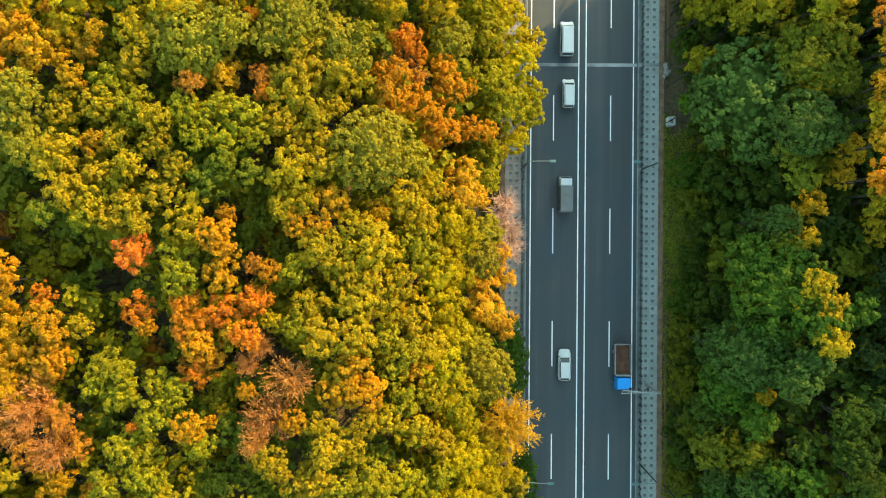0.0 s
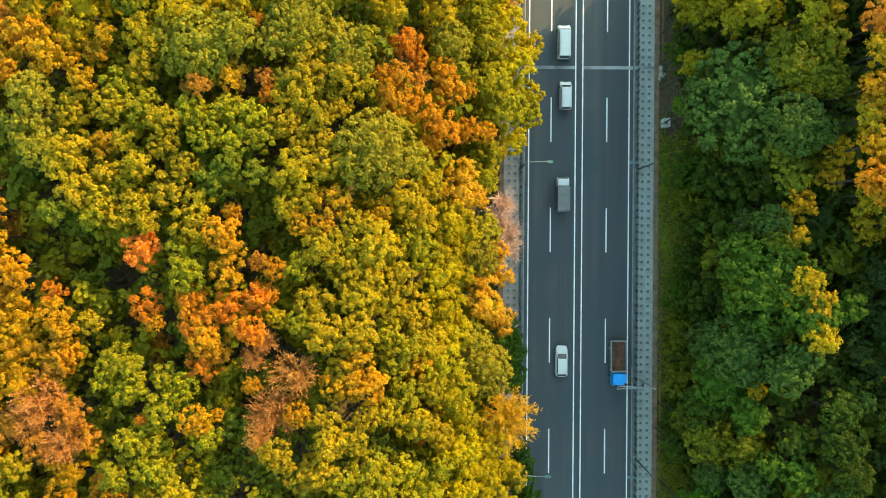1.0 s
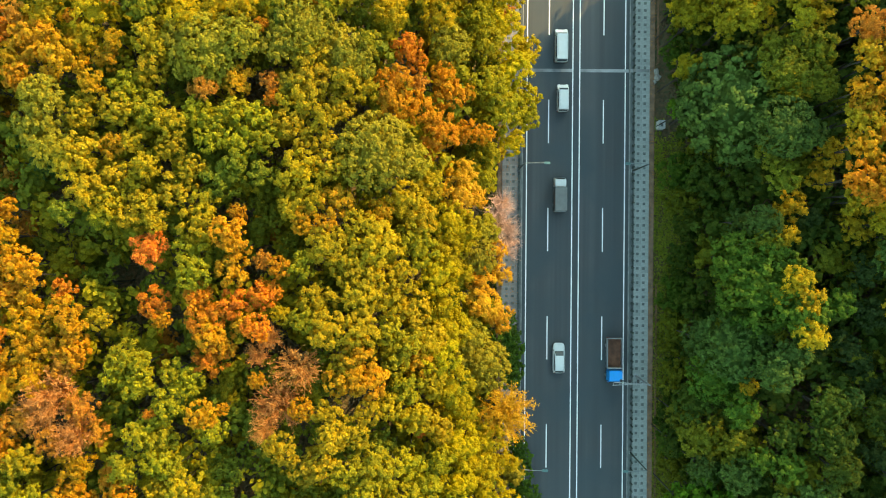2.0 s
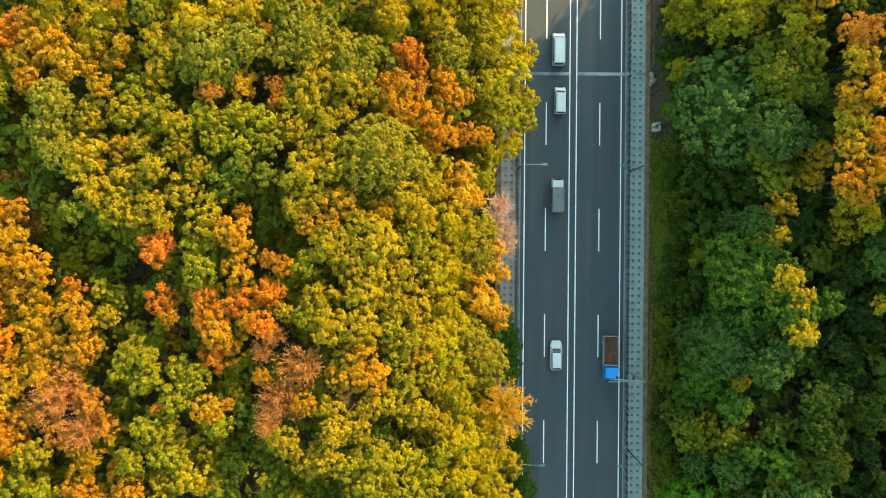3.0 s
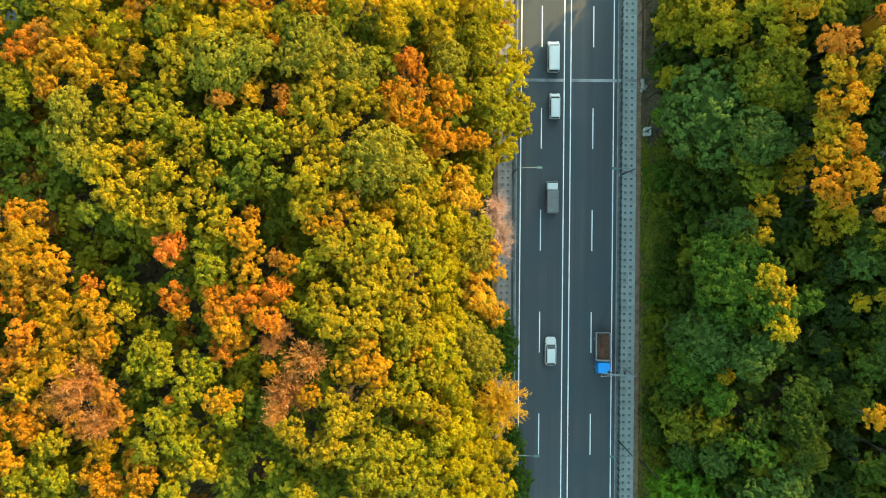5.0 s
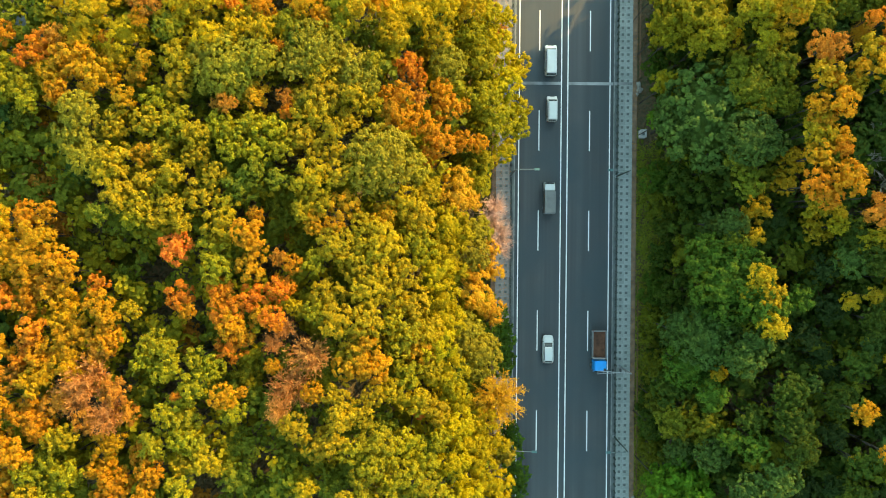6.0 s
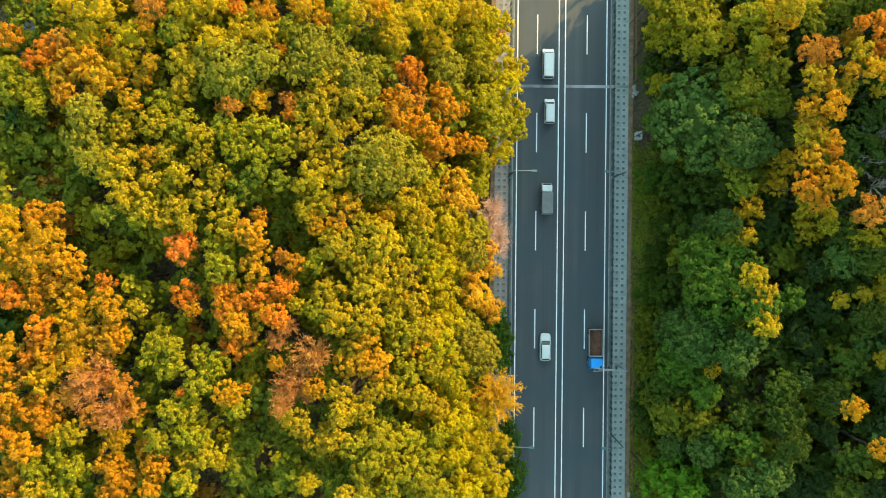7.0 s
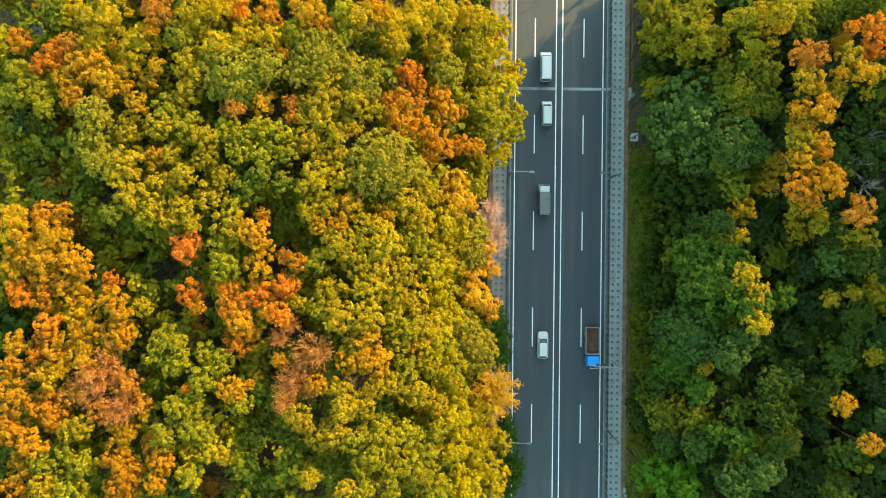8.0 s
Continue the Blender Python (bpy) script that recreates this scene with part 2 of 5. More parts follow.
def leaf_faces(rng, pos, nrm, size, width=0.8, fold=0.06):
    """One folded four-cornered leaf spray at each place."""
    n = len(pos)
    nrm = unit(nrm)
    t = unit(np.cross(nrm, rng.normal(size=(n, 3))))
    b = np.cross(nrm, t)
    s = (size * rng.uniform(0.7, 1.3, n))[:, None]
    v = np.empty((n, 4, 3))
    for i, (p, q) in enumerate(((-0.5, -0.3), (-0.25, 0.55), (0.5, 0.3), (0.25, -0.55))):
        p, q = p + rng.uniform(-0.15, 0.15, (n, 1)), q + rng.uniform(-0.15, 0.15, (n, 1))
        v[:, i] = pos + (t * p + b * q * width + nrm * (fold if i % 2 else 0.0)) * s
    return v.reshape(-1, 3)


def ball():
    """The corners and faces of a twenty-sided ball."""
    b = bmesh.new()
    bmesh.ops.create_icosphere(b, subdivisions=1, radius=1)
    b.verts.index_update()
    v = np.array([p.co[:] for p in b.verts])
    f = np.array([[p.index for p in q.verts] for q in b.faces])
    b.free()
    return v, f


ICO_V, ICO_F = ball()


def crown_mesh(name, seed, boughs, bough_r, tufts, tuft_r, leaves, size, tall=0.85, rough=0.2, reach=0.5, width=0.85, loose=0.38, core=0.46, knob=0.66):
    """A crown of radius 3 round the origin: boughs over an uneven dome, each a heap of leafy tufts, with gaps between them."""
    rng = np.random.default_rng(seed)
    R = 3.0
    i = np.arange(boughs) + 0.5
    z = np.clip(1 - i / boughs * (1 + reach) + rng.normal(0, 0.05, boughs), -0.95, 1)
    phi = i * 2.399963 + rng.uniform(0, 6.3) + rng.normal(0, 0.2, boughs)
    d = np.stack([np.sqrt(1 - z * z) * np.cos(phi), np.sqrt(1 - z * z) * np.sin(phi), z], -1)
    k = rng.uniform(0, 6.3, 3)
    lobes = 1 + rough * (0.5 * np.sin(2 * phi + k[0]) + 0.5 * np.sin(3 * phi + k[1]) + 0.4 * np.sin(5 * phi + 3 * z + k[2]))
    out = np.clip(lobes * rng.uniform(1 - rough, 1 + rough * 0.3, boughs), 0.55, 1.12)
    br = bough_r * rng.uniform(0.75, 1.2, boughs)
    bc = d * ((R - bough_r) * out)[:, None] * np.array([1, 1, tall])
    # tufts over the outer side of each bough
    pick = np.repeat(np.arange(boughs), tufts)
    n = len(pick)
    td = unit(rng.normal(size=(n, 3)) + d[pick] * 0.9 + np.array([0, 0, 0.45]))
    tc = bc[pick] + td * (br[pick] * rng.uniform(0.72, 1.0, n))[:, None] * np.array([1, 1, 0.85])
    tr = tuft_r * rng.uniform(0.65, 1.35, n)
    squash = rng.uniform(0.8, 1.2, (n, 3)) * np.array([1, 1, 0.8])
    # the dense inside of each tuft
    lumps = ICO_V[None] * (1 + rng.normal(0, 0.18, (n, len(ICO_V), 1)))
    lumps = tc[:, None] + lumps * (tr * knob)[:, None, None] * squash[:, None]
    heart = ICO_V * (1 + rng.normal(0, 0.14, (len(ICO_V), 1))) * R * core * np.array([1, 1, tall])
    balls = np.concatenate([lumps.reshape(-1, 3) if knob else heart[:0], heart])
    bf = (ICO_F[None] + (np.arange(len(balls) // len(ICO_V)) * len(ICO_V))[:, None, None]).reshape(-1, 3)
    # leaf sprays round them
    m = n * leaves
    idx = np.repeat(np.arange(n), leaves)
    q = unit(rng.normal(size=(m, 3)) + td[idx] * 0.8 + np.array([0, 0, 0.4]))
    p = tc[idx] + q * (tr[idx] * rng.uniform(0.66, 1.22, m))[:, None] * squash[idx]
    v = leaf_faces(rng, p, q + td[idx] * 0.25 + rng.normal(0, loose, (m, 3)) + np.array([0, 0, 0.45]), size, width)
    q = unit(rng.normal(size=(boughs * 5, 3)) + np.array([0, 0, 0.6]))
    inner = q * rng.uniform(core, core + 0.14, (len(q), 1)) * R * np.array([1, 1, tall])
    v = np.concatenate([v, leaf_faces(rng, inner, q + rng.normal(0, loose, q.shape), size * 1.5, width)])
    f = np.arange(len(v)).reshape(-1, 4) + len(balls)
    me = array_mesh(name, np.concatenate([balls, v]).tolist(), bf.tolist() + f.tolist(), [LEAF["olive"]])
    me.polygons.foreach_set("use_smooth", [True] * len(bf) + [False] * len(f))
    return me


def strands(rng, a, b, w):
    """Thin three-sided twigs from a to b."""
    d = unit(b - a)
    u = unit(np.cross(d, rng.normal(size=a.shape)))
    x = np.cross(d, u)
    ring = [u, -0.5 * u + 0.87 * x, -0.5 * u - 0.87 * x]
    v = np.stack([a + ring[k] * w for k in range(3)] + [b + ring[k] * w * 0.35 for k in range(3)], 1)
    base = np.arange(len(a))[:, None] * 6
    f = np.concatenate([base + np.array([[i, (i + 1) % 3, 3 + (i + 1) % 3, 3 + i]]) for i in range(3)])
    return v.reshape(-1, 3), f


def twig_mesh(name, seed, boughs, twigs, leaves, size, tall=0.9, width=0.025, droop=0.0):
    """A thin crown of radius 3: boughs that fork into fine twigs, with few leaves."""
    rng = np.random.default_rng(seed)
    d = unit(rng.normal(size=(boughs, 3)) * np.array([1, 1, 0.7]) + np.array([0, 0, 0.8]))
    start = np.zeros((boughs, 3)) + np.array([0, 0, -1.6]) + rng.normal(0, 0.15, (boughs, 3))
    end = d * rng.uniform(1.6, 2.6, (boughs, 1)) * np.array([1, 1, tall])
    A, B, W = [start], [end], [np.full((boughs, 1), width * 2.4)]
    i = rng.integers(0, boughs, twigs)
    s = start[i] + (end - start)[i] * rng.uniform(0.35, 1.0, (twigs, 1))
    e = s + unit(d[i] + rng.normal(0, 0.55, (twigs, 3)) + np.array([0, 0, 0.15 - droop])) * rng.uniform(0.5, 1.25, (twigs, 1))
    A.append(s), B.append(e), W.append(np.full((twigs, 1), width))
    v1, f1 = strands(rng, np.concatenate(A), np.concatenate(B), np.concatenate(W))
    j = rng.integers(0, twigs, leaves)
    p = s[j] + (e - s)[j] * rng.uniform(0.3, 1.05, (leaves, 1)) + rng.normal(0, 0.08, (leaves, 3))
    v2 = leaf_faces(rng, p, rng.normal(size=(leaves, 3)) + np.array([0, 0, 1.0]), size, 0.4)
    v = np.concatenate([v1, v2])
    f = f1.tolist() + (np.arange(len(v2)).reshape(-1, 4) + len(v1)).tolist()
    return array_mesh(name, v.tolist(), f, [LEAF["brown"]])


def trunk_mesh(seed):
    """A tapered trunk one unit high with limbs in its upper part."""
    rng = random.Random(seed)
    bm = bmesh.new()
    rod(bm, (0, 0, 0), (0.05, 0.03, 0.55), 0.17, 0.12, 7)
    rod(bm, (0.05, 0.03, 0.55), (0.0, 0.0, 1.0), 0.12, 0.05, 7)
    for i in range(6):
        a = i * 1.05 + rng.uniform(-0.3, 0.3)
        z = 0.5 + 0.07 * i
        rod(bm, (0.04, 0.02, z), (0.7 * math.cos(a), 0.7 * math.sin(a), z + rng.uniform(0.1, 0.2)), 0.045, 0.012, 5)
    me = bpy.data.meshes.new("trunk")
    bm.to_mesh(me)
    bm.free()
    me.materials.append(BARK)
    return me


TRUNKS = [trunk_mesh(s) for s in range(3)]
CROWNS = {
    "open": [crown_mesh("crown", 10 + s, 21, 0.76, 6, 0.37, 13, 0.25, 0.82, 0.1, 0.42) for s in range(5)],
    "open_small": [crown_mesh("crown", 20 + s, 14, 0.92, 4, 0.52, 11, 0.365, 0.85, 0.12, 0.42) for s in range(5)],
    "dome": [crown_mesh("crown", 30 + s, 64, 0.44, 3, 0.3, 9, 0.215, 0.78, 0.06, 0.35, loose=0.3, core=0.56) for s in range(3)],
    "dome_big": [crown_mesh("crown", 36 + s, 170, 0.28, 3, 0.19, 7, 0.14, 0.72, 0.05, 0.3, loose=0.3, core=0.66) for s in range(3)],
    "dome_small": [crown_mesh("crown", 40 + s, 26, 0.62, 3, 0.44, 13, 0.3, 0.8, 0.08, 0.4, loose=0.3, core=0.54) for s in range(3)],
    "soft": [crown_mesh("crown", 50 + s, 18, 0.86, 6, 0.42, 20, 0.215, 0.92, 0.17, 0.5, 0.48, 0.55, knob=0.6) for s in range(3)],
    "soft_small": [crown_mesh("crown", 60 + s, 12, 0.98, 5, 0.54, 18, 0.31, 0.95, 0.2, 0.5, 0.45, 0.55, knob=0.6) for s in range(3)],
    "leafy": [crown_mesh("crown", 70 + s, 22, 0.77, 6, 0.345, 15, 0.225, 0.85, 0.17, 0.45, 0.75, 0.45) for s in range(3)],
    "leafy_small": [crown_mesh("crown", 80 + s, 14, 0.9, 5, 0.48, 14, 0.31, 0.85, 0.2, 0.45, 0.75, 0.45) for s in range(3)],
    "spiky": [twig_mesh("crown", 90 + s, 90, 700, 4600, 0.17) for s in range(2)],
    "wispy": [twig_mesh("crown", 100 + s, 60, 480, 120, 0.12, 0.7, 0.022) for s in range(2)],
    "dead": [twig_mesh("crown", 120 + s, 16, 110, 4, 0.1, 0.6, 0.035) for s in range(2)],
    "bare": [twig_mesh("crown", 110 + s, 60, 620, 1200, 0.25, 0.8, 0.03) for s in range(3)],
}
made = {"count": 0}
TINT = {
    "amber": "golden-orange autumn", "orange": "bright orange autumn", "russet": "russet-brown autumn", "red": "red autumn", "yellow": "yellow-green autumn",
    "lime": "lime-yellow", "olive": "olive-green", "mustard": "mustard-green", "moss": "moss-green", "honey": "honey-yellow autumn", "sage": "dull grey-green", "green": "green", "dark": "dark green", "bluegreen": "blue-green",
    "bright": "fresh green", "fresh": "vivid green", "gold": "pale golden", "pale": "dead grey", "brown": "withered brown", "pink": "leafless pinkish-brown",
}
SHAPE = {
    "open": "tree with separate leafy boughs", "dome": "tree with dense rounded crown", "soft": "feathery tree with fine leaves",
    "leafy": "spreading leafy tree", "spiky": "tree with thin pointed sprays", "bare": "half-bare tree with thin twigs", "dead": "leafless tree with bare limbs", "wispy": "shrub of fine bare twigs",
}


def tree(form, tint, x, y, r, low=0.0, where="in dense woodland", group="woodland trees", name=""):
    made["count"] += 1
    k = made["count"]
    rng = random.Random(k * 7 + 3)
    if x > 18:
        x = max(x, 29.9 + 0.45 * r if name == "shrub" else (27.8 if -1 < y < 18 else 27.4) + 0.85 * r)
    gz = float(ground_z(x, y)) - 0.1
    tall = 0.85
    top = max(canopy(x) - low, 2.2) + (rng.uniform(-0.8, 0.8) + 0.7 * min(max(r - 2.0, -1.0), 2.0) if group == "woodland trees" else rng.uniform(-0.7, 0.7))
    if x > 62 or x < -62 or abs(y) > 40:
        top = gz + rng.uniform(15, 19)
    s = r / 3.0 * (1.22 if form in ("spiky", "bare", "dead", "wispy") else 0.92)
    cz = max(top - gz - 3.0 * s * tall, 1.2 * s)
    if not name:
        name = "bare_tree" if form in ("bare", "dead") else "autumn_tree" if tint in ("amber", "honey", "gold", "orange", "russet", "red") else "yellowing_tree" if tint in ("yellow", "lime", "mustard") else "green_tree"
    root = tagged(new(name, None), TINT[tint] + " " + SHAPE[form] + " " + where, "shrub" if name == "shrub" else "tree", group)
    root.location = (x, y, gz)
    root.rotation_euler = (0, 0, rng.uniform(0, 6.28))
    root.empty_display_size = 0.5
    t = new("trunk", TRUNKS[k % 3])
    t.parent, t.scale = root, (s * 0.9, s * 0.9, cz)
    kinds = CROWNS["dome_big" if form == "dome" and r > 3.5 else form + "_small" if r < 2.3 and name != "shrub" and form + "_small" in CROWNS else form]
    c = new("crown", kinds[k % len(kinds)])
    c.parent, c.location, c.scale = root, (0, 0, cz), (s, s, s * rng.uniform(0.92, 1.1))
    c.rotation_euler = (rng.uniform(-0.12, 0.12), rng.uniform(-0.12, 0.12), 0)
    c.material_slots[0].link = "OBJECT"
    c.material_slots[0].material = LEAF[tint]
    return root


# plan of the wood: x, y, crown radius
PINK_TWIGS = [(8.4, 1.4, 2.2), (7.0, 4.6, 2.0), (7.5, 2.9, 2.4), (8.2, -0.3, 2.1), (7.6, 5.8, 1.8)]
BANK_SHRUB = [(9.0, -9.6, 1.9), (9.6, -11.4, 2.0), (9.7, -17.6, 2.0), (9.9, -14.2, 2.0), (10.9, -26.4, 2.0), (11.2, -33.0, 2.3), (8.7, -11.7, 2.2), (9.2, -15.1, 2.4), (11.1, -31.0, 2.6), (11.5, -28.9, 2.4), (12.4, -33.1, 2.4), (10.1, -13.3, 2.2), (10.3, -16.3, 2.2), (11.8, -35.3, 2.7), (10.5, -28.4, 2.0), (6.2, 11.1, 1.6), (11.2, -37.4, 2.4)]
EAST_BANK = [(31.2, 10.0, 3.0), (31.8, 5.7, 3.0), (32.3, 3.2, 2.6), (31.3, -6.0, 3.0), (30.7, -17.0, 2.7), (30.2, -22.3, 3.1), (29.6, -25.9, 2.6), (30.4, -10.3, 2.4), (31.8, -0.9, 2.5), (30.4, 26.2, 2.2), (30.5, -28.9, 2.5)]
WEST_AMBER_OPEN = [(-49.1, 28.7, 1.1), (-51.8, 24.6, 1.7), (-44.6, 17.5, 1.8), (-48.5, 2.9, 2.2), (-45.7, 3.6, 1.4), (-45.8, -5.0, 1.9), (-39.3, -7.0, 1.8), (-39.0, -10.7, 2.1), (-48.4, -4.4, 2.2), (-48.3, -7.1, 2.1)]
WEST_HONEY_OPEN = [(-43.5, 21.6, 2.9), (-40.4, 19.7, 2.8), (-46.0, 19.6, 1.7), (-36.7, 16.8, 1.6), (-35.4, 19.6, 1.6), (-34.2, 21.2, 1.2), (-34.5, 10.3, 1.5)]
WEST_MOSS_OPEN = [(-47.5, 28.6, 2.1), (-31.9, 25.0, 1.8), (-52.4, 17.7, 1.7), (-39.7, 3.3, 1.5), (-16.8, 23.9, 1.5), (-22.8, 6.8, 2.4), (-21.3, 8.4, 1.5), (-18.6, 7.3, 1.5)]
WEST_MOSS_OPEN_LOW = [(-24.3, -27.7, 2.3), (-22.9, -24.0, 2.4), (-11.2, -27.7, 2.0), (-18.2, -25.3, 1.8), (-14.0, -26.9, 1.8), (-12.9, -29.0, 2.0), (-53.6, 29.1, 1.8), (-51.6, 15.3, 1.8), (-52.0, 11.3, 2.0), (-55.1, 10.5, 2.5), (-9.3, 25.5, 2.4), (-3.7, 26.1, 1.8), (-29.5, 17.8, 2.6), (-24.5, 5.5, 1.8), (-19.8, 4.3, 1.4), (-18.4, 2.9, 1.8), (-16.3, 0.1, 1.5), (4.1, 11.7, 1.4), (-6.7, -21.3, 2.0), (1.3, -29.7, 1.5), (-18.5, -28.2, 2.0), (-13.7, -20.5, 1.4), (-3.5, -32.3, 2.1)]
WEST_MOSS_OPEN_LOW_2 = [(-44.6, 0.2, 2.1), (-38.2, 1.0, 2.0), (-38.6, -4.5, 2.3), (-35.8, -6.6, 1.8), (-37.2, -10.3, 1.3), (-35.7, -17.2, 1.8), (-24.9, -17.5, 2.0), (-23.3, -29.7, 2.0), (-25.5, -31.8, 1.8), (-21.1, -31.5, 2.2), (-35.2, -32.1, 1.8), (-20.4, 20.8, 1.6)]
WEST_YELLOW_SOFT = [(-45.3, 28.4, 2.1), (-40.8, 27.5, 3.3), (-42.6, 24.5, 2.1), (-37.0, 24.2, 2.7), (-38.5, 21.6, 1.8), (-29.7, 27.2, 2.9), (-26.8, 28.1, 2.4), (-26.7, 23.5, 2.0), (-23.6, 25.0, 2.4), (-20.5, 24.5, 1.7), (-9.9, 27.3, 2.4), (-5.6, 24.8, 2.1), (-3.6, 28.5, 2.7)]
VERGE_YELLOW_SOFT = [(-0.7, 25.8, 2.2), (2.9, 30.6, 2.9)]
WEST_OLIVE_OPEN = [(-33.0, -12.0, 2.3), (-32.1, -15.0, 1.5), (-31.4, -19.7, 1.6), (-31.1, -12.4, 1.5), (-30.8, -14.4, 1.6), (-30.1, -19.1, 2.2), (-29.0, -20.8, 1.9), (-29.3, -22.7, 1.9), (-27.5, -23.1, 1.3), (-29.6, -28.0, 1.9), (-23.8, -19.2, 1.8), (-28.0, -16.3, 1.9)]
WEST_OLIVE_OPEN_2 = [(-7.4, -23.1, 2.5), (-5.6, -24.2, 1.9), (-3.7, -23.7, 2.1), (-2.0, -26.2, 2.3), (-3.7, -27.3, 2.0), (-1.6, -29.3, 2.4), (-7.7, -25.8, 1.7), (-5.7, -28.3, 1.7), (-9.0, -27.1, 1.7), (-0.2, -31.5, 2.2), (-9.0, -29.7, 1.7), (-5.7, -30.3, 1.5), (-45.7, -26.4, 2.5), (-43.1, -27.1, 1.9), (-45.0, -30.2, 2.4)]
WEST_RUSSET_SOFT = [(-34.2, 28.2, 2.4), (-45.2, 24.3, 1.4), (-24.4, 16.0, 1.4), (-25.8, 16.1, 1.0), (-18.0, 16.8, 1.2), (-2.8, 17.9, 1.3), (-40.0, -12.8, 1.7), (-50.3, -16.1, 1.7), (-18.5, -1.6, 1.2)]
WEST_RUSSET_SOFT_LOW = [(-53.7, 5.0, 1.9), (-50.5, 14.3, 1.2), (-51.8, 10.8, 1.9), (-56.4, 8.6, 1.6), (-49.6, 6.9, 2.7), (-47.5, 2.1, 1.9), (-42.6, -3.1, 1.3), (-18.7, 1.6, 1.6), (-31.6, -12.5, 1.6), (-31.2, -11.0, 1.6), (-1.8, 11.3, 1.5), (-29.6, -32.3, 2.2)]
WEST_ORANGE_SOFT = [(-47.2, 22.9, 2.2), (-48.8, 21.6, 1.5), (-24.3, 28.1, 1.7), (-23.9, -11.8, 2.2)]
WEST_AMBER_SOFT = [(-34.8, 25.8, 1.4), (-20.9, 27.6, 2.0), (-7.9, 28.6, 1.9), (-13.8, 26.2, 1.5), (-18.7, 22.6, 0.9)]
WEST_OLIVE_LEAFY = [(-51.8, 20.8, 1.9), (-50.1, 18.7, 2.4), (-48.5, 16.5, 1.7), (-30.8, 24.7, 1.7), (-21.8, 26.5, 1.2), (-17.5, 25.3, 2.0), (-11.5, 27.6, 2.0), (-12.1, 24.6, 1.5), (-7.8, 21.1, 1.5)]
WEST_OLIVE_OPEN_3 = [(-33.2, 16.2, 1.9), (-30.5, 13.9, 2.3), (-25.5, 13.8, 1.8), (-23.5, 13.0, 1.9), (-21.7, 13.8, 1.9), (-19.4, 12.8, 2.2), (-24.1, 10.8, 1.7), (-21.0, 10.4, 2.0), (-18.0, 10.8, 1.7), (-35.8, 2.6, 1.5), (-26.1, -0.7, 2.2), (-25.4, -3.1, 2.0), (-14.2, -7.7, 1.7), (-14.6, -2.1, 1.7)]
WEST_OLIVE_OPEN_4 = [(-2.6, -0.5, 2.4), (-3.3, 1.1, 2.0), (-5.9, -8.8, 1.8), (-3.9, -10.3, 2.0), (-34.3, -13.7, 1.7), (-32.9, -23.2, 2.2), (-28.0, -13.2, 1.5), (-25.9, -14.2, 1.7), (-5.2, -12.3, 1.9), (-3.8, -15.2, 2.0), (0.1, -23.9, 1.6), (-10.0, -23.7, 1.7), (-48.4, -27.1, 1.9)]
WEST_OLIVE_OPEN_LOW = [(-55.0, -10.3, 2.1), (-36.4, -1.2, 1.3), (-23.2, -15.7, 2.0), (-25.3, -23.6, 2.1), (-34.5, -9.8, 1.3), (-27.0, -20.7, 1.1), (-40.6, -0.1, 1.3)]
WEST_SAGE_DOME = [(-41.9, 15.3, 2.5), (-42.7, 12.6, 3.2), (-41.3, 10.0, 2.6), (-23.8, 20.4, 3.8), (-20.7, 21.2, 2.4), (-26.8, 18.9, 1.9), (-24.2, 17.9, 2.0), (-27.4, 21.6, 2.0), (-14.6, 22.5, 3.7), (-16.8, 20.3, 2.0), (-10.5, 20.5, 2.6), (-9.3, 19.2, 2.6), (0.7, 22.7, 2.6), (-3.4, 9.1, 2.3), (-16.0, 16.9, 1.2)]
WEST_SAGE_DOME_2 = [(4.8, 1.9, 2.2), (4.4, -1.2, 2.3), (5.0, -14.2, 3.6), (3.0, -12.1, 2.1), (3.4, -10.6, 2.3), (8.9, -28.5, 2.0)]
WEST_SAGE_DOME_HIGH = [(-7.0, 9.8, 4.5)]
WEST_BLUEGREEN_DOME_LOW = [(-47.0, 11.7, 1.6), (-54.3, 15.3, 2.2), (-44.4, 8.5, 1.8)]
WEST_MUSTARD_OPEN = [(-30.3, 21.4, 2.6), (-30.4, 18.2, 1.9), (-37.9, 13.9, 2.2), (-33.6, 14.1, 2.2), (-37.5, 9.8, 2.2), (-32.4, 10.8, 1.7), (-13.9, 19.8, 2.6), (-13.8, 17.4, 2.7), (-14.8, 15.5, 2.6), (-8.4, 16.5, 1.9), (-10.1, 17.1, 1.7), (-27.9, 12.5, 1.7), (-28.3, 10.1, 1.8)]
WEST_MUSTARD_OPEN_2 = [(-16.1, 12.5, 1.9), (-14.1, 11.1, 2.0), (-12.4, 12.9, 1.7), (-12.0, 10.4, 1.5), (-10.7, 14.3, 1.7), (-38.5, 8.1, 2.2), (-35.4, 7.1, 2.7), (-37.4, 5.5, 2.2), (-32.7, 7.0, 1.7), (-34.9, 4.2, 2.2), (-31.6, 4.7, 1.5), (-32.4, 2.8, 1.7), (-30.7, 8.1, 1.7)]
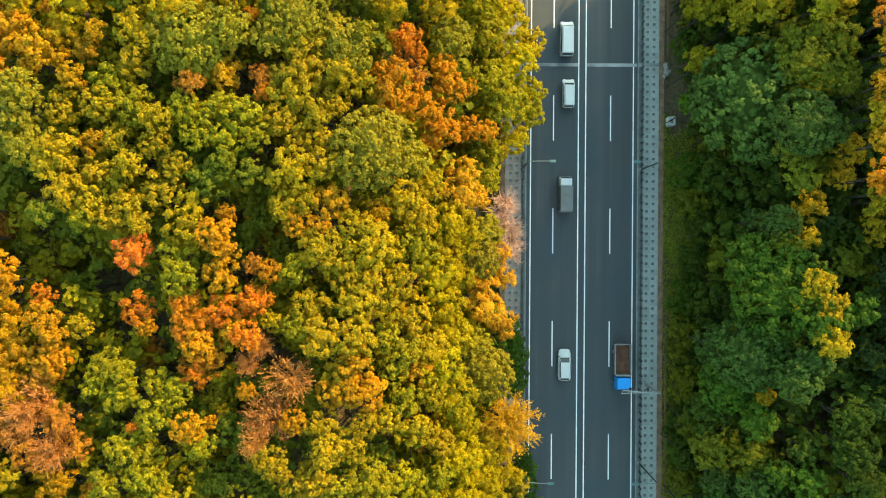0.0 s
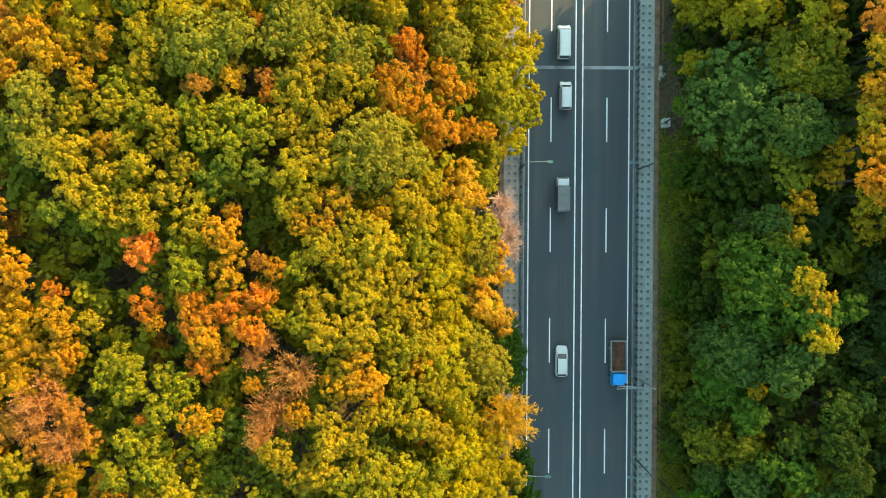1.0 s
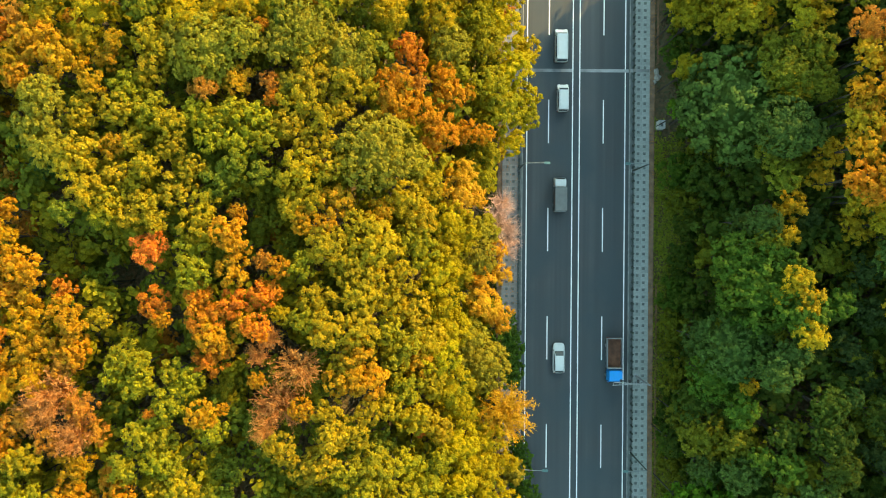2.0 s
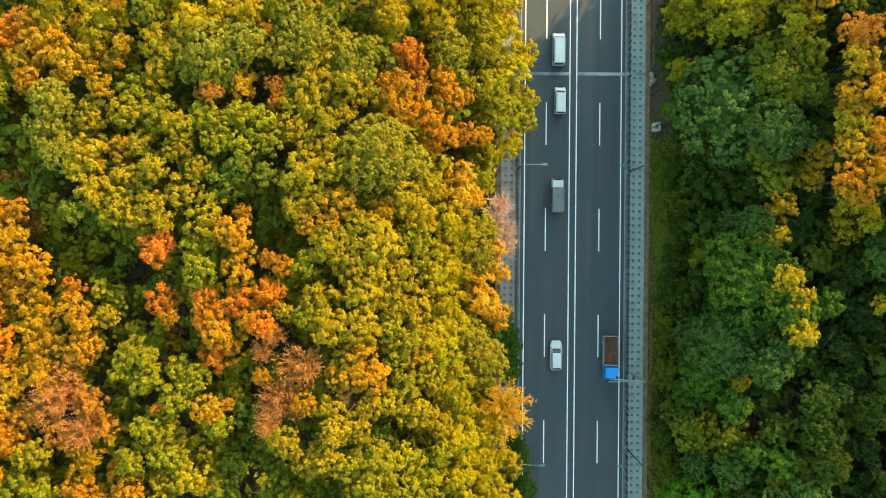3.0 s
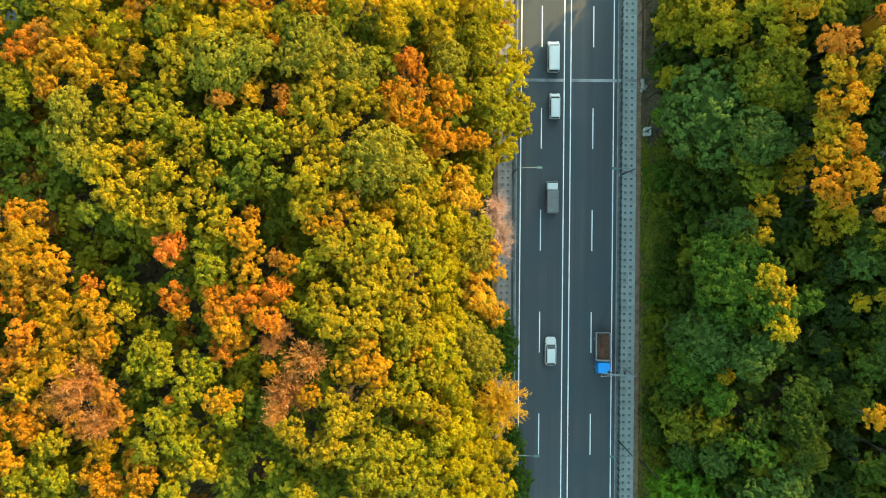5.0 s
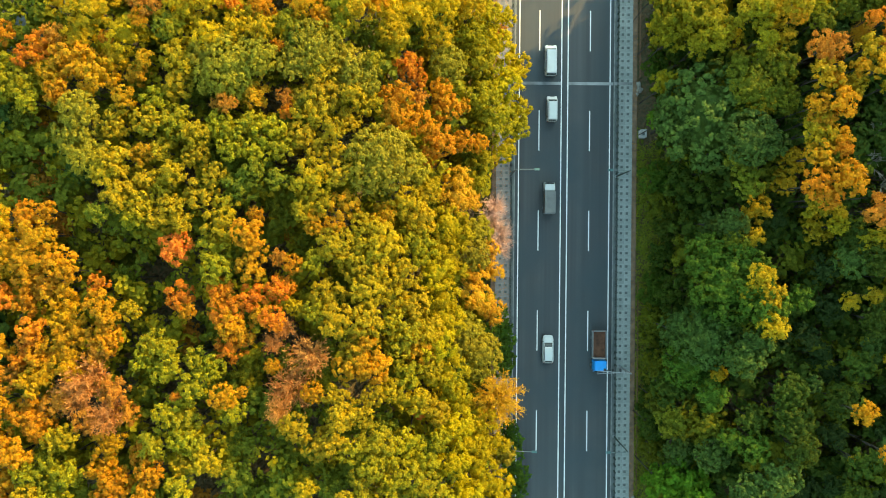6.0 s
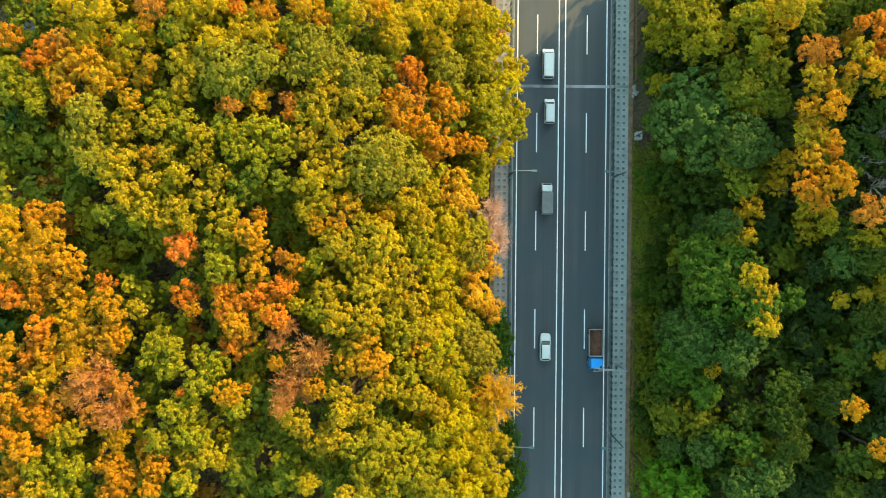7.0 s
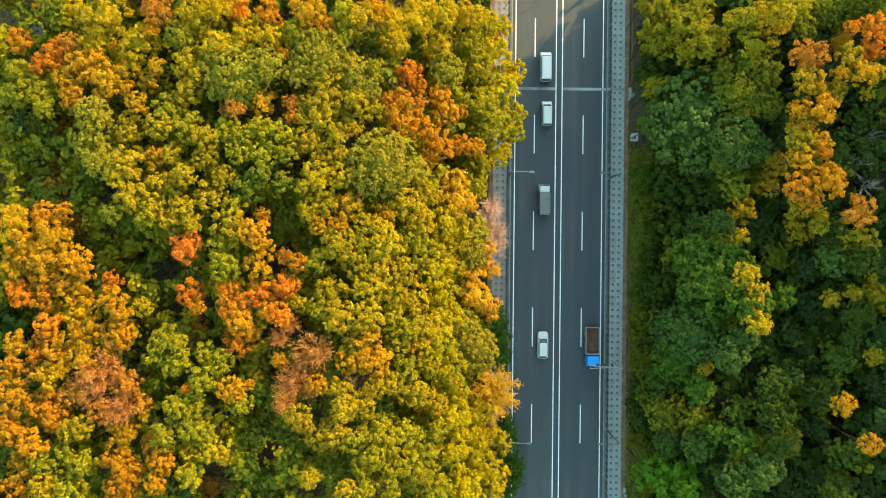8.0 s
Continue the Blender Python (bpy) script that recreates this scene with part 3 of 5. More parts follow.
WEST_MUSTARD_OPEN_3 = [(-27.6, 5.7, 2.2), (-25.8, 8.1, 1.5), (-30.6, 4.0, 1.7), (-24.7, 4.4, 1.8), (-29.5, 2.3, 1.4), (-25.5, 2.0, 2.2), (-14.7, 7.5, 2.7), (-11.7, 8.2, 1.9), (-15.6, 6.0, 1.5), (-15.6, 4.1, 1.8), (-13.6, 4.8, 1.5), (-4.4, 5.1, 2.3), (-2.0, 6.0, 2.1), (-2.6, 3.1, 2.3), (-1.3, 7.4, 1.6)]
WEST_MUSTARD_OPEN_4 = [(-12.0, 0.1, 2.4), (-8.6, 2.1, 2.0), (-7.3, 0.4, 2.7), (-9.3, -0.9, 2.2), (-5.8, -0.5, 2.1), (-9.9, -2.7, 1.9), (-7.3, -3.1, 2.5), (-5.3, -2.4, 1.8), (-4.3, -3.4, 2.0), (-8.5, -5.4, 2.3), (-5.9, -5.8, 1.8), (-3.6, -7.0, 2.7), (-12.9, -6.0, 2.3), (-11.9, -8.7, 2.4)]
WEST_MUSTARD_OPEN_5 = [(-8.5, -8.7, 2.3), (-1.5, -10.5, 2.4), (-1.1, -14.8, 2.0), (-5.8, -17.1, 1.8), (-3.3, -18.5, 2.4), (-1.7, -19.1, 1.8), (-7.7, -17.5, 1.5), (-9.1, -19.5, 1.9), (-0.3, -20.6, 1.8), (-11.8, -17.5, 1.9), (-11.1, -19.7, 2.0), (-10.1, -12.2, 1.7), (-16.4, -20.8, 1.9), (-14.1, -23.1, 2.2), (-12.1, -22.4, 1.9), (-15.3, -28.5, 1.5)]
WEST_MUSTARD_OPEN_6 = [(-36.0, -7.9, 1.4), (-16.8, -7.3, 1.2), (-26.9, -25.0, 1.8), (-29.6, -25.6, 1.7), (-25.7, -26.0, 1.2), (-43.0, -22.5, 1.6), (-48.1, -30.3, 2.2), (-10.9, -29.6, 1.5), (-44.9, -23.2, 1.9)]
WEST_HONEY_OPEN_2 = [(-21.3, 17.0, 1.8), (-11.0, 4.5, 2.0), (-14.3, 2.5, 1.7), (-12.2, 2.1, 1.3), (-21.6, -2.7, 2.1), (-20.4, -8.0, 1.5), (-6.7, 3.3, 1.8), (-24.5, -17.5, 1.8), (-10.8, -14.1, 1.9), (-8.8, -11.4, 2.2), (-7.5, -14.2, 2.3), (-9.1, -14.2, 1.7), (-2.5, -12.6, 2.4), (-51.8, -12.7, 1.9), (-47.2, -16.4, 2.1), (-38.2, -8.5, 1.6)]
WEST_HONEY_SOFT = [(-51.8, 2.2, 2.5), (-46.7, 0.8, 2.3), (-51.2, -0.9, 2.9), (-48.0, -2.0, 2.4), (-52.4, -3.9, 2.2), (-44.4, -6.0, 2.2), (-43.8, -8.8, 2.5), (-42.2, -10.5, 1.9), (-44.0, -11.9, 2.2), (-43.3, -14.3, 2.3), (-46.0, -15.3, 1.6), (-51.0, -27.6, 2.2), (-38.5, -23.4, 2.1), (-15.9, 27.8, 2.4)]
WEST_ORANGE_OPEN = [(-4.0, 21.6, 1.9), (-2.9, 20.2, 1.3), (-51.5, -6.5, 1.9), (-47.5, -10.2, 1.9), (-48.2, -11.9, 1.9), (-49.2, -14.0, 1.7), (-30.1, -6.2, 1.9), (-25.0, -5.4, 1.7), (-24.4, -7.6, 2.4), (-21.2, -6.2, 2.0), (-18.5, -5.2, 1.7), (-17.7, -4.8, 1.3), (-18.8, -8.5, 1.7), (-17.6, 15.1, 1.1), (-40.0, -4.9, 1.6), (-30.2, -17.6, 0.7)]
WEST_RED_SOFT = [(-30.5, -0.5, 2.3)]
WEST_RED_OPEN_LOW = [(-2.5, -20.8, 0.9)]
WEST_AMBER_OPEN_2 = [(-44.5, -2.3, 2.2), (-42.9, -3.4, 1.6), (-46.5, -13.3, 2.1), (-38.6, -11.6, 1.9), (-52.4, -15.5, 1.7), (-22.0, 1.4, 2.0), (-20.9, -0.1, 1.7), (-21.2, 3.4, 1.1), (-16.8, -2.3, 1.3), (-29.0, -7.8, 1.2), (-23.6, -9.4, 1.9), (-22.5, -10.4, 1.7), (-19.0, -14.0, 1.1), (-22.7, -17.1, 0.8), (-14.4, -17.1, 1.5), (-39.4, 24.0, 1.0)]
WEST_AMBER_OPEN_3 = [(-5.2, 17.3, 2.3), (-5.5, 15.0, 2.1), (-3.1, 15.1, 2.0), (0.0, 19.4, 1.6), (0.4, 17.3, 2.2), (2.7, 17.9, 1.2), (-0.3, 12.6, 2.4), (2.7, 13.5, 1.6), (4.8, 13.4, 1.5), (-1.3, 14.2, 1.3)]
WEST_AMBER_OPEN_4 = [(-51.9, -19.0, 2.5), (-48.4, -20.3, 2.6), (-47.0, -21.7, 2.3), (-52.2, -23.2, 2.5), (-49.2, -24.7, 2.1), (-39.2, -26.5, 2.2), (-37.5, -28.0, 2.3), (-34.5, -24.6, 1.7), (-33.1, -26.6, 1.9), (-33.8, -29.0, 1.6), (-38.2, -30.3, 2.4), (-40.0, -30.0, 1.2), (-51.7, -30.4, 2.2)]
WEST_BROWN_BARE = [(-40.9, -16.0, 2.8), (-42.9, -18.1, 2.5), (-38.2, -20.1, 2.3), (-15.2, -12.8, 2.4), (-17.2, -16.8, 2.6), (-19.1, -11.4, 1.3), (-18.3, -19.1, 1.5), (-17.8, -9.7, 1.3)]
WEST_RUSSET_SOFT_2 = [(-37.5, -17.2, 2.0), (-40.8, -20.8, 1.9), (-44.9, -18.8, 1.9), (-36.3, -20.0, 1.6)]
VERGE_LIME_SOFT = [(0.6, 2.9, 2.5), (2.5, 1.1, 2.1), (0.2, -0.4, 2.0), (-0.5, -3.3, 2.8), (1.7, -3.0, 2.1), (0.3, -6.3, 2.6), (0.7, -9.2, 2.9), (-0.4, -12.2, 2.9), (1.1, -15.9, 3.0), (1.9, -19.0, 2.5), (1.9, -22.8, 3.0), (5.5, -22.9, 2.6), (4.3, -26.2, 2.9), (7.6, -26.5, 2.2)]
VERGE_GOLD_SOFT = [(2.0, 8.4, 2.1), (2.0, 5.9, 2.6), (4.1, 5.7, 1.4), (4.5, -4.2, 2.1), (4.9, -6.6, 2.5), (7.0, -8.8, 2.1), (6.5, -0.4, 1.6), (7.3, -3.5, 1.6)]
VERGE_LIME_SOFT_2 = [(2.0, -27.3, 2.5), (5.2, -29.9, 3.1), (8.1, -32.5, 2.7), (3.6, -32.6, 3.1), (7.7, -34.6, 2.2)]
WEST_YELLOW_SOFT_2 = [(-6.2, 27.4, 1.9)]
VERGE_YELLOW_SOFT_2 = [(-0.4, 29.6, 2.9)]
VERGE_LIME_LEAFY = [(6.2, 30.9, 2.3), (7.1, 27.0, 3.0), (8.0, 22.1, 3.4), (10.2, 18.9, 2.6), (8.5, 13.3, 2.2)]
VERGE_LIME_LEAFY_2 = [(8.5, 31.5, 1.8), (10.2, 25.0, 2.4)]
WEST_RUSSET_SOFT_LOW_2 = [(7.9, 29.2, 1.3)]
VERGE_OLIVE_LEAFY = [(3.8, 27.4, 2.3), (4.6, 24.5, 2.7), (5.5, 19.7, 2.5), (7.2, 16.7, 3.0), (10.2, 16.4, 2.3), (5.5, 11.6, 1.7), (5.1, 8.1, 1.5)]
VERGE_GOLD_SPIKY_HIGH = [(7.6, -20.2, 3.4)]
EAST_OLIVE_LEAFY_HIGH = [(29.1, 31.4, 3.2), (31.9, 29.2, 3.2), (30.1, 27.7, 2.3), (27.9, 29.0, 2.2), (32.3, 25.5, 1.9), (29.6, 21.7, 2.3), (36.9, 28.3, 2.1), (44.5, 29.6, 1.9)]
EAST_OLIVE_LEAFY_HIGH_2 = [(30.5, 32.4, 2.1), (33.5, 30.6, 2.5), (34.1, 26.8, 2.8), (38.3, 28.4, 2.0), (38.6, 25.2, 1.8), (27.4, 34.0, 1.3)]
EAST_MUSTARD_OPEN_HIGH = [(41.1, 28.5, 2.0), (48.9, 23.0, 1.9), (52.1, 21.2, 1.5), (44.1, 20.0, 2.2), (47.6, 18.9, 1.7), (43.6, 13.6, 2.3)]
EAST_MUSTARD_OPEN = [(40.3, 28.9, 2.4), (41.6, 25.9, 1.8), (39.0, 17.8, 2.1)]
EAST_MUSTARD_OPEN_LOW = [(43.3, 10.9, 1.8), (42.6, 8.3, 1.8), (39.6, 5.1, 2.2), (38.8, 1.4, 1.5), (46.5, 2.6, 2.2)]
EAST_BLUEGREEN_DOME_HIGH = [(34.4, 16.8, 7.6), (31.2, 17.2, 4.2), (37.3, 13.2, 3.7), (39.9, 12.6, 2.0), (33.6, -11.1, 4.7), (30.9, -10.8, 2.6), (36.8, -13.3, 2.6), (38.4, -11.3, 2.0)]
EAST_BLUEGREEN_DOME_LOW = [(36.2, 2.9, 2.3), (48.0, 26.4, 1.3), (34.3, 3.2, 1.6), (49.7, -1.4, 2.4), (52.6, -12.0, 1.3), (45.3, -16.4, 1.3), (34.6, -26.1, 2.5), (31.5, -26.5, 2.3), (41.7, -28.2, 2.9), (38.3, -29.8, 2.8)]
# moss tint at (38.3, 19.4) stands in for the blue-green dome's sunlit edge
EAST_MOSS_DOME = [(36.8, 22.3, 1.9), (38.3, 19.4, 3.6), (39.2, 23.5, 1.6), (45.5, 27.6, 1.8), (48.8, 29.4, 2.4), (52.4, 30.5, 2.7), (41.3, 22.1, 2.1), (41.1, 18.2, 2.4)]
EAST_MOSS_DOME_2 = [(36.9, 10.8, 2.2), (37.5, 7.8, 2.0), (36.4, 0.6, 1.8), (37.0, -14.1, 1.4)]
# the crown at (48.3, -18.6) paints a sunlit treetop in honey leaves
EAST_HONEY_OPEN_HIGH = [(41.1, 26.9, 1.2), (47.8, 20.8, 1.3), (50.2, 20.8, 1.7), (45.2, 19.4, 1.3), (43.1, 16.5, 1.6), (43.8, 15.1, 1.9), (43.6, 10.8, 2.0), (45.7, 12.7, 1.7), (48.3, -18.6, 1.7), (51.6, -23.3, 1.5)]
EAST_RUSSET_SOFT_HIGH = [(44.4, 23.2, 2.6), (50.5, 4.5, 2.2), (49.9, 6.1, 0.8)]
EAST_GOLD_SPIKY = [(50.0, 25.8, 1.4)]
EAST_ORANGE_OPEN_HIGH = [(51.6, 26.5, 1.9), (52.2, 24.2, 1.9), (49.0, 26.4, 1.1)]
EAST_AMBER_OPEN_HIGH = [(45.4, 16.5, 2.0), (45.7, 11.4, 1.2), (43.0, 7.4, 2.0), (46.3, 8.1, 2.4), (44.8, 6.0, 1.7)]
# at (34.9, -15.7), (54.2, -3.4), (52.0, -5.6) mustard leaves paint sunlit treetops
EAST_MUSTARD_OPEN_2 = [(53.4, 19.4, 1.1), (48.1, 4.3, 1.4), (53.4, 1.1, 1.8), (34.9, -15.7, 1.2), (54.1, -0.6, 1.5), (54.2, -3.4, 0.8), (52.0, -5.6, 1.3), (50.3, -25.6, 0.8), (35.8, 26.4, 1.6)]
EAST_OLIVE_OPEN = [(45.5, 5.3, 2.0), (51.0, 1.1, 1.8), (54.9, 29.7, 1.8), (47.4, 2.8, 1.3)]
EAST_BRIGHT_DOME_HIGH = [(36.1, -4.5, 5.8), (33.6, -1.2, 3.5), (38.8, -6.8, 3.1)]
EAST_BRIGHT_DOME = [(32.4, -15.0, 3.8), (34.2, -18.5, 2.2), (36.0, -23.6, 1.7), (38.7, -24.4, 2.1), (43.5, -6.0, 1.8)]
EAST_FRESH_LEAFY = [(31.5, -31.3, 4.5), (29.2, -31.2, 2.4), (32.6, -31.2, 2.7), (33.3, -32.0, 2.1), (28.0, 16.9, 2.0)]
EAST_MUSTARD_OPEN_LOW_2 = [(49.8, -6.4, 1.4), (55.7, -5.6, 1.4), (55.4, -13.7, 1.4)]
# mustard leaf colour standing in for sun on the green domes' east sides
EAST_MUSTARD_LIT_SIDE = [(38.0, -3.3, 1.9), (39.1, -5.5, 2.1), (39.4, -9.1, 2.1), (36.9, -5.1, 1.3)]
EAST_BRIGHT_DOME_HIGH_2 = [(40.1, -7.1, 1.8)]
EAST_GREEN_DOME = [(30.8, -18.8, 3.1), (28.3, -24.3, 1.9), (38.3, -20.8, 2.0), (42.1, -17.1, 2.4), (42.5, -20.4, 2.7), (43.8, -24.2, 2.3), (48.6, -18.4, 2.4), (50.7, -25.4, 2.1), (52.7, -8.4, 2.4), (50.6, -14.1, 2.1), (50.1, -30.4, 2.4), (49.7, 1.5, 2.0), (52.5, -1.3, 2.3)]
EAST_MOSS_DOME_3 = [(31.3, -22.5, 3.2), (33.7, -22.4, 1.8), (29.6, -20.6, 2.0)]
EAST_DARK_LEAFY_LOW = [(47.4, -2.5, 2.0), (48.3, -7.3, 2.3), (45.7, -11.0, 2.0), (47.8, -13.3, 1.8), (57.1, -10.8, 1.8), (48.6, -15.4, 1.8), (46.0, -30.8, 2.5), (48.8, -29.9, 2.0), (56.1, -30.6, 2.5), (57.2, -18.8, 1.8), (56.0, -17.3, 1.6), (49.4, -23.3, 2.0), (56.0, -23.3, 2.6), (42.8, -11.0, 1.5), (42.0, 3.6, 1.6), (53.7, 27.0, 1.3)]
EAST_PALE_DEAD_LOW = [(54.8, 11.2, 2.5), (56.5, 14.9, 2.2), (56.1, 8.2, 1.8)]

WEST, VERGE, EAST = "in sunlit woodland", "beside the road", "in shaded woodland"
for rows, form, tint, low, where in (
    (WEST_AMBER_OPEN, "open", "amber", 0, WEST),
    (WEST_HONEY_OPEN, "open", "honey", 0, WEST),
    (WEST_MOSS_OPEN, "open", "moss", 0, WEST),
    (WEST_MOSS_OPEN_LOW, "open", "moss", 4, WEST),
    (WEST_MOSS_OPEN_LOW_2, "open", "moss", 6, WEST),
    (WEST_YELLOW_SOFT, "soft", "yellow", 0, WEST),
    (VERGE_YELLOW_SOFT, "soft", "yellow", 0, VERGE),
    (WEST_OLIVE_OPEN, "open", "olive", 0, WEST),
    (WEST_OLIVE_OPEN_2, "open", "olive", 0, WEST),
    (WEST_RUSSET_SOFT, "soft", "russet", 0, WEST),
    (WEST_RUSSET_SOFT_LOW, "soft", "russet", 7, WEST),
    (WEST_ORANGE_SOFT, "soft", "orange", 0, WEST),
    (WEST_AMBER_SOFT, "soft", "amber", 0, WEST),
    (WEST_OLIVE_LEAFY, "leafy", "olive", 0, WEST),
    (WEST_OLIVE_OPEN_3, "open", "olive", 0, WEST),
    (WEST_OLIVE_OPEN_4, "open", "olive", 0, WEST),
    (WEST_OLIVE_OPEN_LOW, "open", "olive", 5, WEST),
    (WEST_SAGE_DOME, "dome", "sage", 0, WEST),
    (WEST_SAGE_DOME_2, "dome", "sage", 0, WEST),
    (WEST_SAGE_DOME_HIGH, "dome", "sage", -1.2, WEST),
    (WEST_BLUEGREEN_DOME_LOW, "dome", "bluegreen", 4, WEST),
    (WEST_MUSTARD_OPEN, "open", "mustard", 0, WEST),
    (WEST_MUSTARD_OPEN_2, "open", "mustard", 0, WEST),
    (WEST_MUSTARD_OPEN_3, "open", "mustard", 0, WEST),
    (WEST_MUSTARD_OPEN_4, "open", "mustard", 0, WEST),
    (WEST_MUSTARD_OPEN_5, "open", "mustard", 0, WEST),
    (WEST_MUSTARD_OPEN_6, "open", "mustard", 0, WEST),
    (WEST_HONEY_OPEN_2, "open", "honey", 0, WEST),
    (WEST_HONEY_SOFT, "soft", "honey", 0, WEST),
    (WEST_ORANGE_OPEN, "open", "orange", 0, WEST),
    (WEST_RED_SOFT, "soft", "red", 0, WEST),
    (WEST_RED_OPEN_LOW, "open", "red", 2, WEST),
    (WEST_AMBER_OPEN_2, "open", "amber", 0, WEST),
    (WEST_AMBER_OPEN_3, "open", "amber", 0, WEST),
    (WEST_AMBER_OPEN_4, "open", "amber", 0, WEST),
    (WEST_BROWN_BARE, "bare", "brown", 0, WEST),
    (WEST_RUSSET_SOFT_2, "soft", "russet", 0, WEST),
    (VERGE_LIME_SOFT, "soft", "lime", 0, VERGE),
    (VERGE_GOLD_SOFT, "soft", "gold", 0, VERGE),
    (VERGE_LIME_SOFT_2, "soft", "lime", 0, VERGE),
    (WEST_YELLOW_SOFT_2, "soft", "yellow", 0, WEST),
    (VERGE_YELLOW_SOFT_2, "soft", "yellow", 0, VERGE),
    (VERGE_LIME_LEAFY, "leafy", "lime", 0, VERGE),
    (VERGE_LIME_LEAFY_2, "leafy", "lime", 0, VERGE),
    (WEST_RUSSET_SOFT_LOW_2, "soft", "russet", 1, WEST),
    (VERGE_OLIVE_LEAFY, "leafy", "olive", 0, VERGE),
    (VERGE_GOLD_SPIKY_HIGH, "spiky", "gold", -2.5, VERGE),
    (EAST_OLIVE_LEAFY_HIGH, "leafy", "olive", -1.5, EAST),
    (EAST_OLIVE_LEAFY_HIGH_2, "leafy", "olive", -1.5, EAST),
    (EAST_MUSTARD_OPEN_HIGH, "open", "mustard", -4, EAST),
    (EAST_MUSTARD_OPEN, "open", "mustard", 0, EAST),
    (EAST_MUSTARD_OPEN_LOW, "open", "mustard", 2, EAST),
    (EAST_BLUEGREEN_DOME_HIGH, "dome", "bluegreen", -1.2, EAST),
    (EAST_BLUEGREEN_DOME_LOW, "dome", "bluegreen", 1, EAST),
    (EAST_MOSS_DOME, "dome", "moss", 0, EAST),
    (EAST_MOSS_DOME_2, "dome", "moss", 0, EAST),
    (EAST_HONEY_OPEN_HIGH, "open", "honey", -4.5, EAST),
    (EAST_RUSSET_SOFT_HIGH, "soft", "russet", -3.5, EAST),
    (EAST_GOLD_SPIKY, "spiky", "gold", 0, EAST),
    (EAST_ORANGE_OPEN_HIGH, "open", "orange", -4.5, EAST),
    (EAST_AMBER_OPEN_HIGH, "open", "amber", -4.5, EAST),
    (EAST_MUSTARD_OPEN_2, "open", "mustard", 0, EAST),
    (EAST_OLIVE_OPEN, "open", "olive", 0, EAST),
    (EAST_BRIGHT_DOME_HIGH, "dome", "bright", -1.5, EAST),
    (EAST_BRIGHT_DOME, "dome", "bright", 0, EAST),
    (EAST_FRESH_LEAFY, "leafy", "fresh", 0, EAST),
    (EAST_MUSTARD_OPEN_LOW_2, "open", "mustard", 1, EAST),
    (EAST_MUSTARD_LIT_SIDE, "open", "mustard", -2.5, EAST),
    (EAST_BRIGHT_DOME_HIGH_2, "dome", "bright", -1, EAST),
    (EAST_GREEN_DOME, "dome", "green", 0, EAST),
    (EAST_MOSS_DOME_3, "dome", "moss", 0, EAST),
    (EAST_DARK_LEAFY_LOW, "leafy", "dark", 3, EAST),
    (EAST_PALE_DEAD_LOW, "dead", "pale", 4, EAST),
):
    for x, y, r in rows:
        tree(form, tint, x, y, r, low, where)
for x, y, r in PINK_TWIGS:
    tree("wispy", "pink", x, y, r, 3, "over the footway", "roadside shrubs", "shrub")
for x, y, r in BANK_SHRUB:
    tree("leafy", "bright", x - 0.6, y, r * 0.8, 5, "beside the footway", "roadside shrubs", "shrub")
for i, (x, y, r) in enumerate(EAST_BANK):
    tree("leafy", ("bright", "moss", "green")[i % 3], x, y, r, 9, "beside the footway", "roadside shrubs", "shrub")

# undergrowth and the wood that goes on around: one mass each
EDGE = [crown_mesh("edge_crown", 150 + i, 10, 1.05, 4, 0.62, 6, 0.55, 0.85, 0.25, 0.5) for i in range(3)]
SMALL = [crown_mesh("bush", 130 + i, 6, 1.15, 2, 0.95, 10, 0.7, 0.8, 0.3, 0.5, knob=0) for i in range(3)]


def mass(name, label, spots, tints, source):
    """Many bushes or crowns joined into one mesh; each spot: x, y, foot, radius, height of the middle over the ground, tint."""
    rg = np.random.default_rng(8)
    vs, fs, ms, smooth, off = [], [], [], [], 0
    flat = [(np.array([v.co[:] for v in me.vertices]), [tuple(p.vertices) for p in me.polygons]) for me in source]
    for x, y, r, up, k in spots:
        v, faces = flat[rg.integers(0, len(flat))]
        a = rg.uniform(0, 6.28)
        c, s = math.cos(a) * r / 3, math.sin(a) * r / 3
        vs.append(np.stack([v[:, 0] * c - v[:, 1] * s + x, v[:, 0] * s + v[:, 1] * c + y, v[:, 2] * r / 3 + float(ground_z(x, y)) + up], -1))
        fs += [tuple(q + off for q in p) for p in faces]
        smooth += [len(p) == 3 for p in faces]
        ms += [k] * len(faces)
        off += len(v)
    me = array_mesh(name, np.concatenate(vs).tolist(), fs, [LEAF[t] for t in tints])
    me.polygons.foreach_set("material_index", ms)
    me.polygons.foreach_set("use_smooth", smooth)
    return tagged(new(name, me), label, "plants", kind="stuff")


rng = random.Random(5)
spots = []
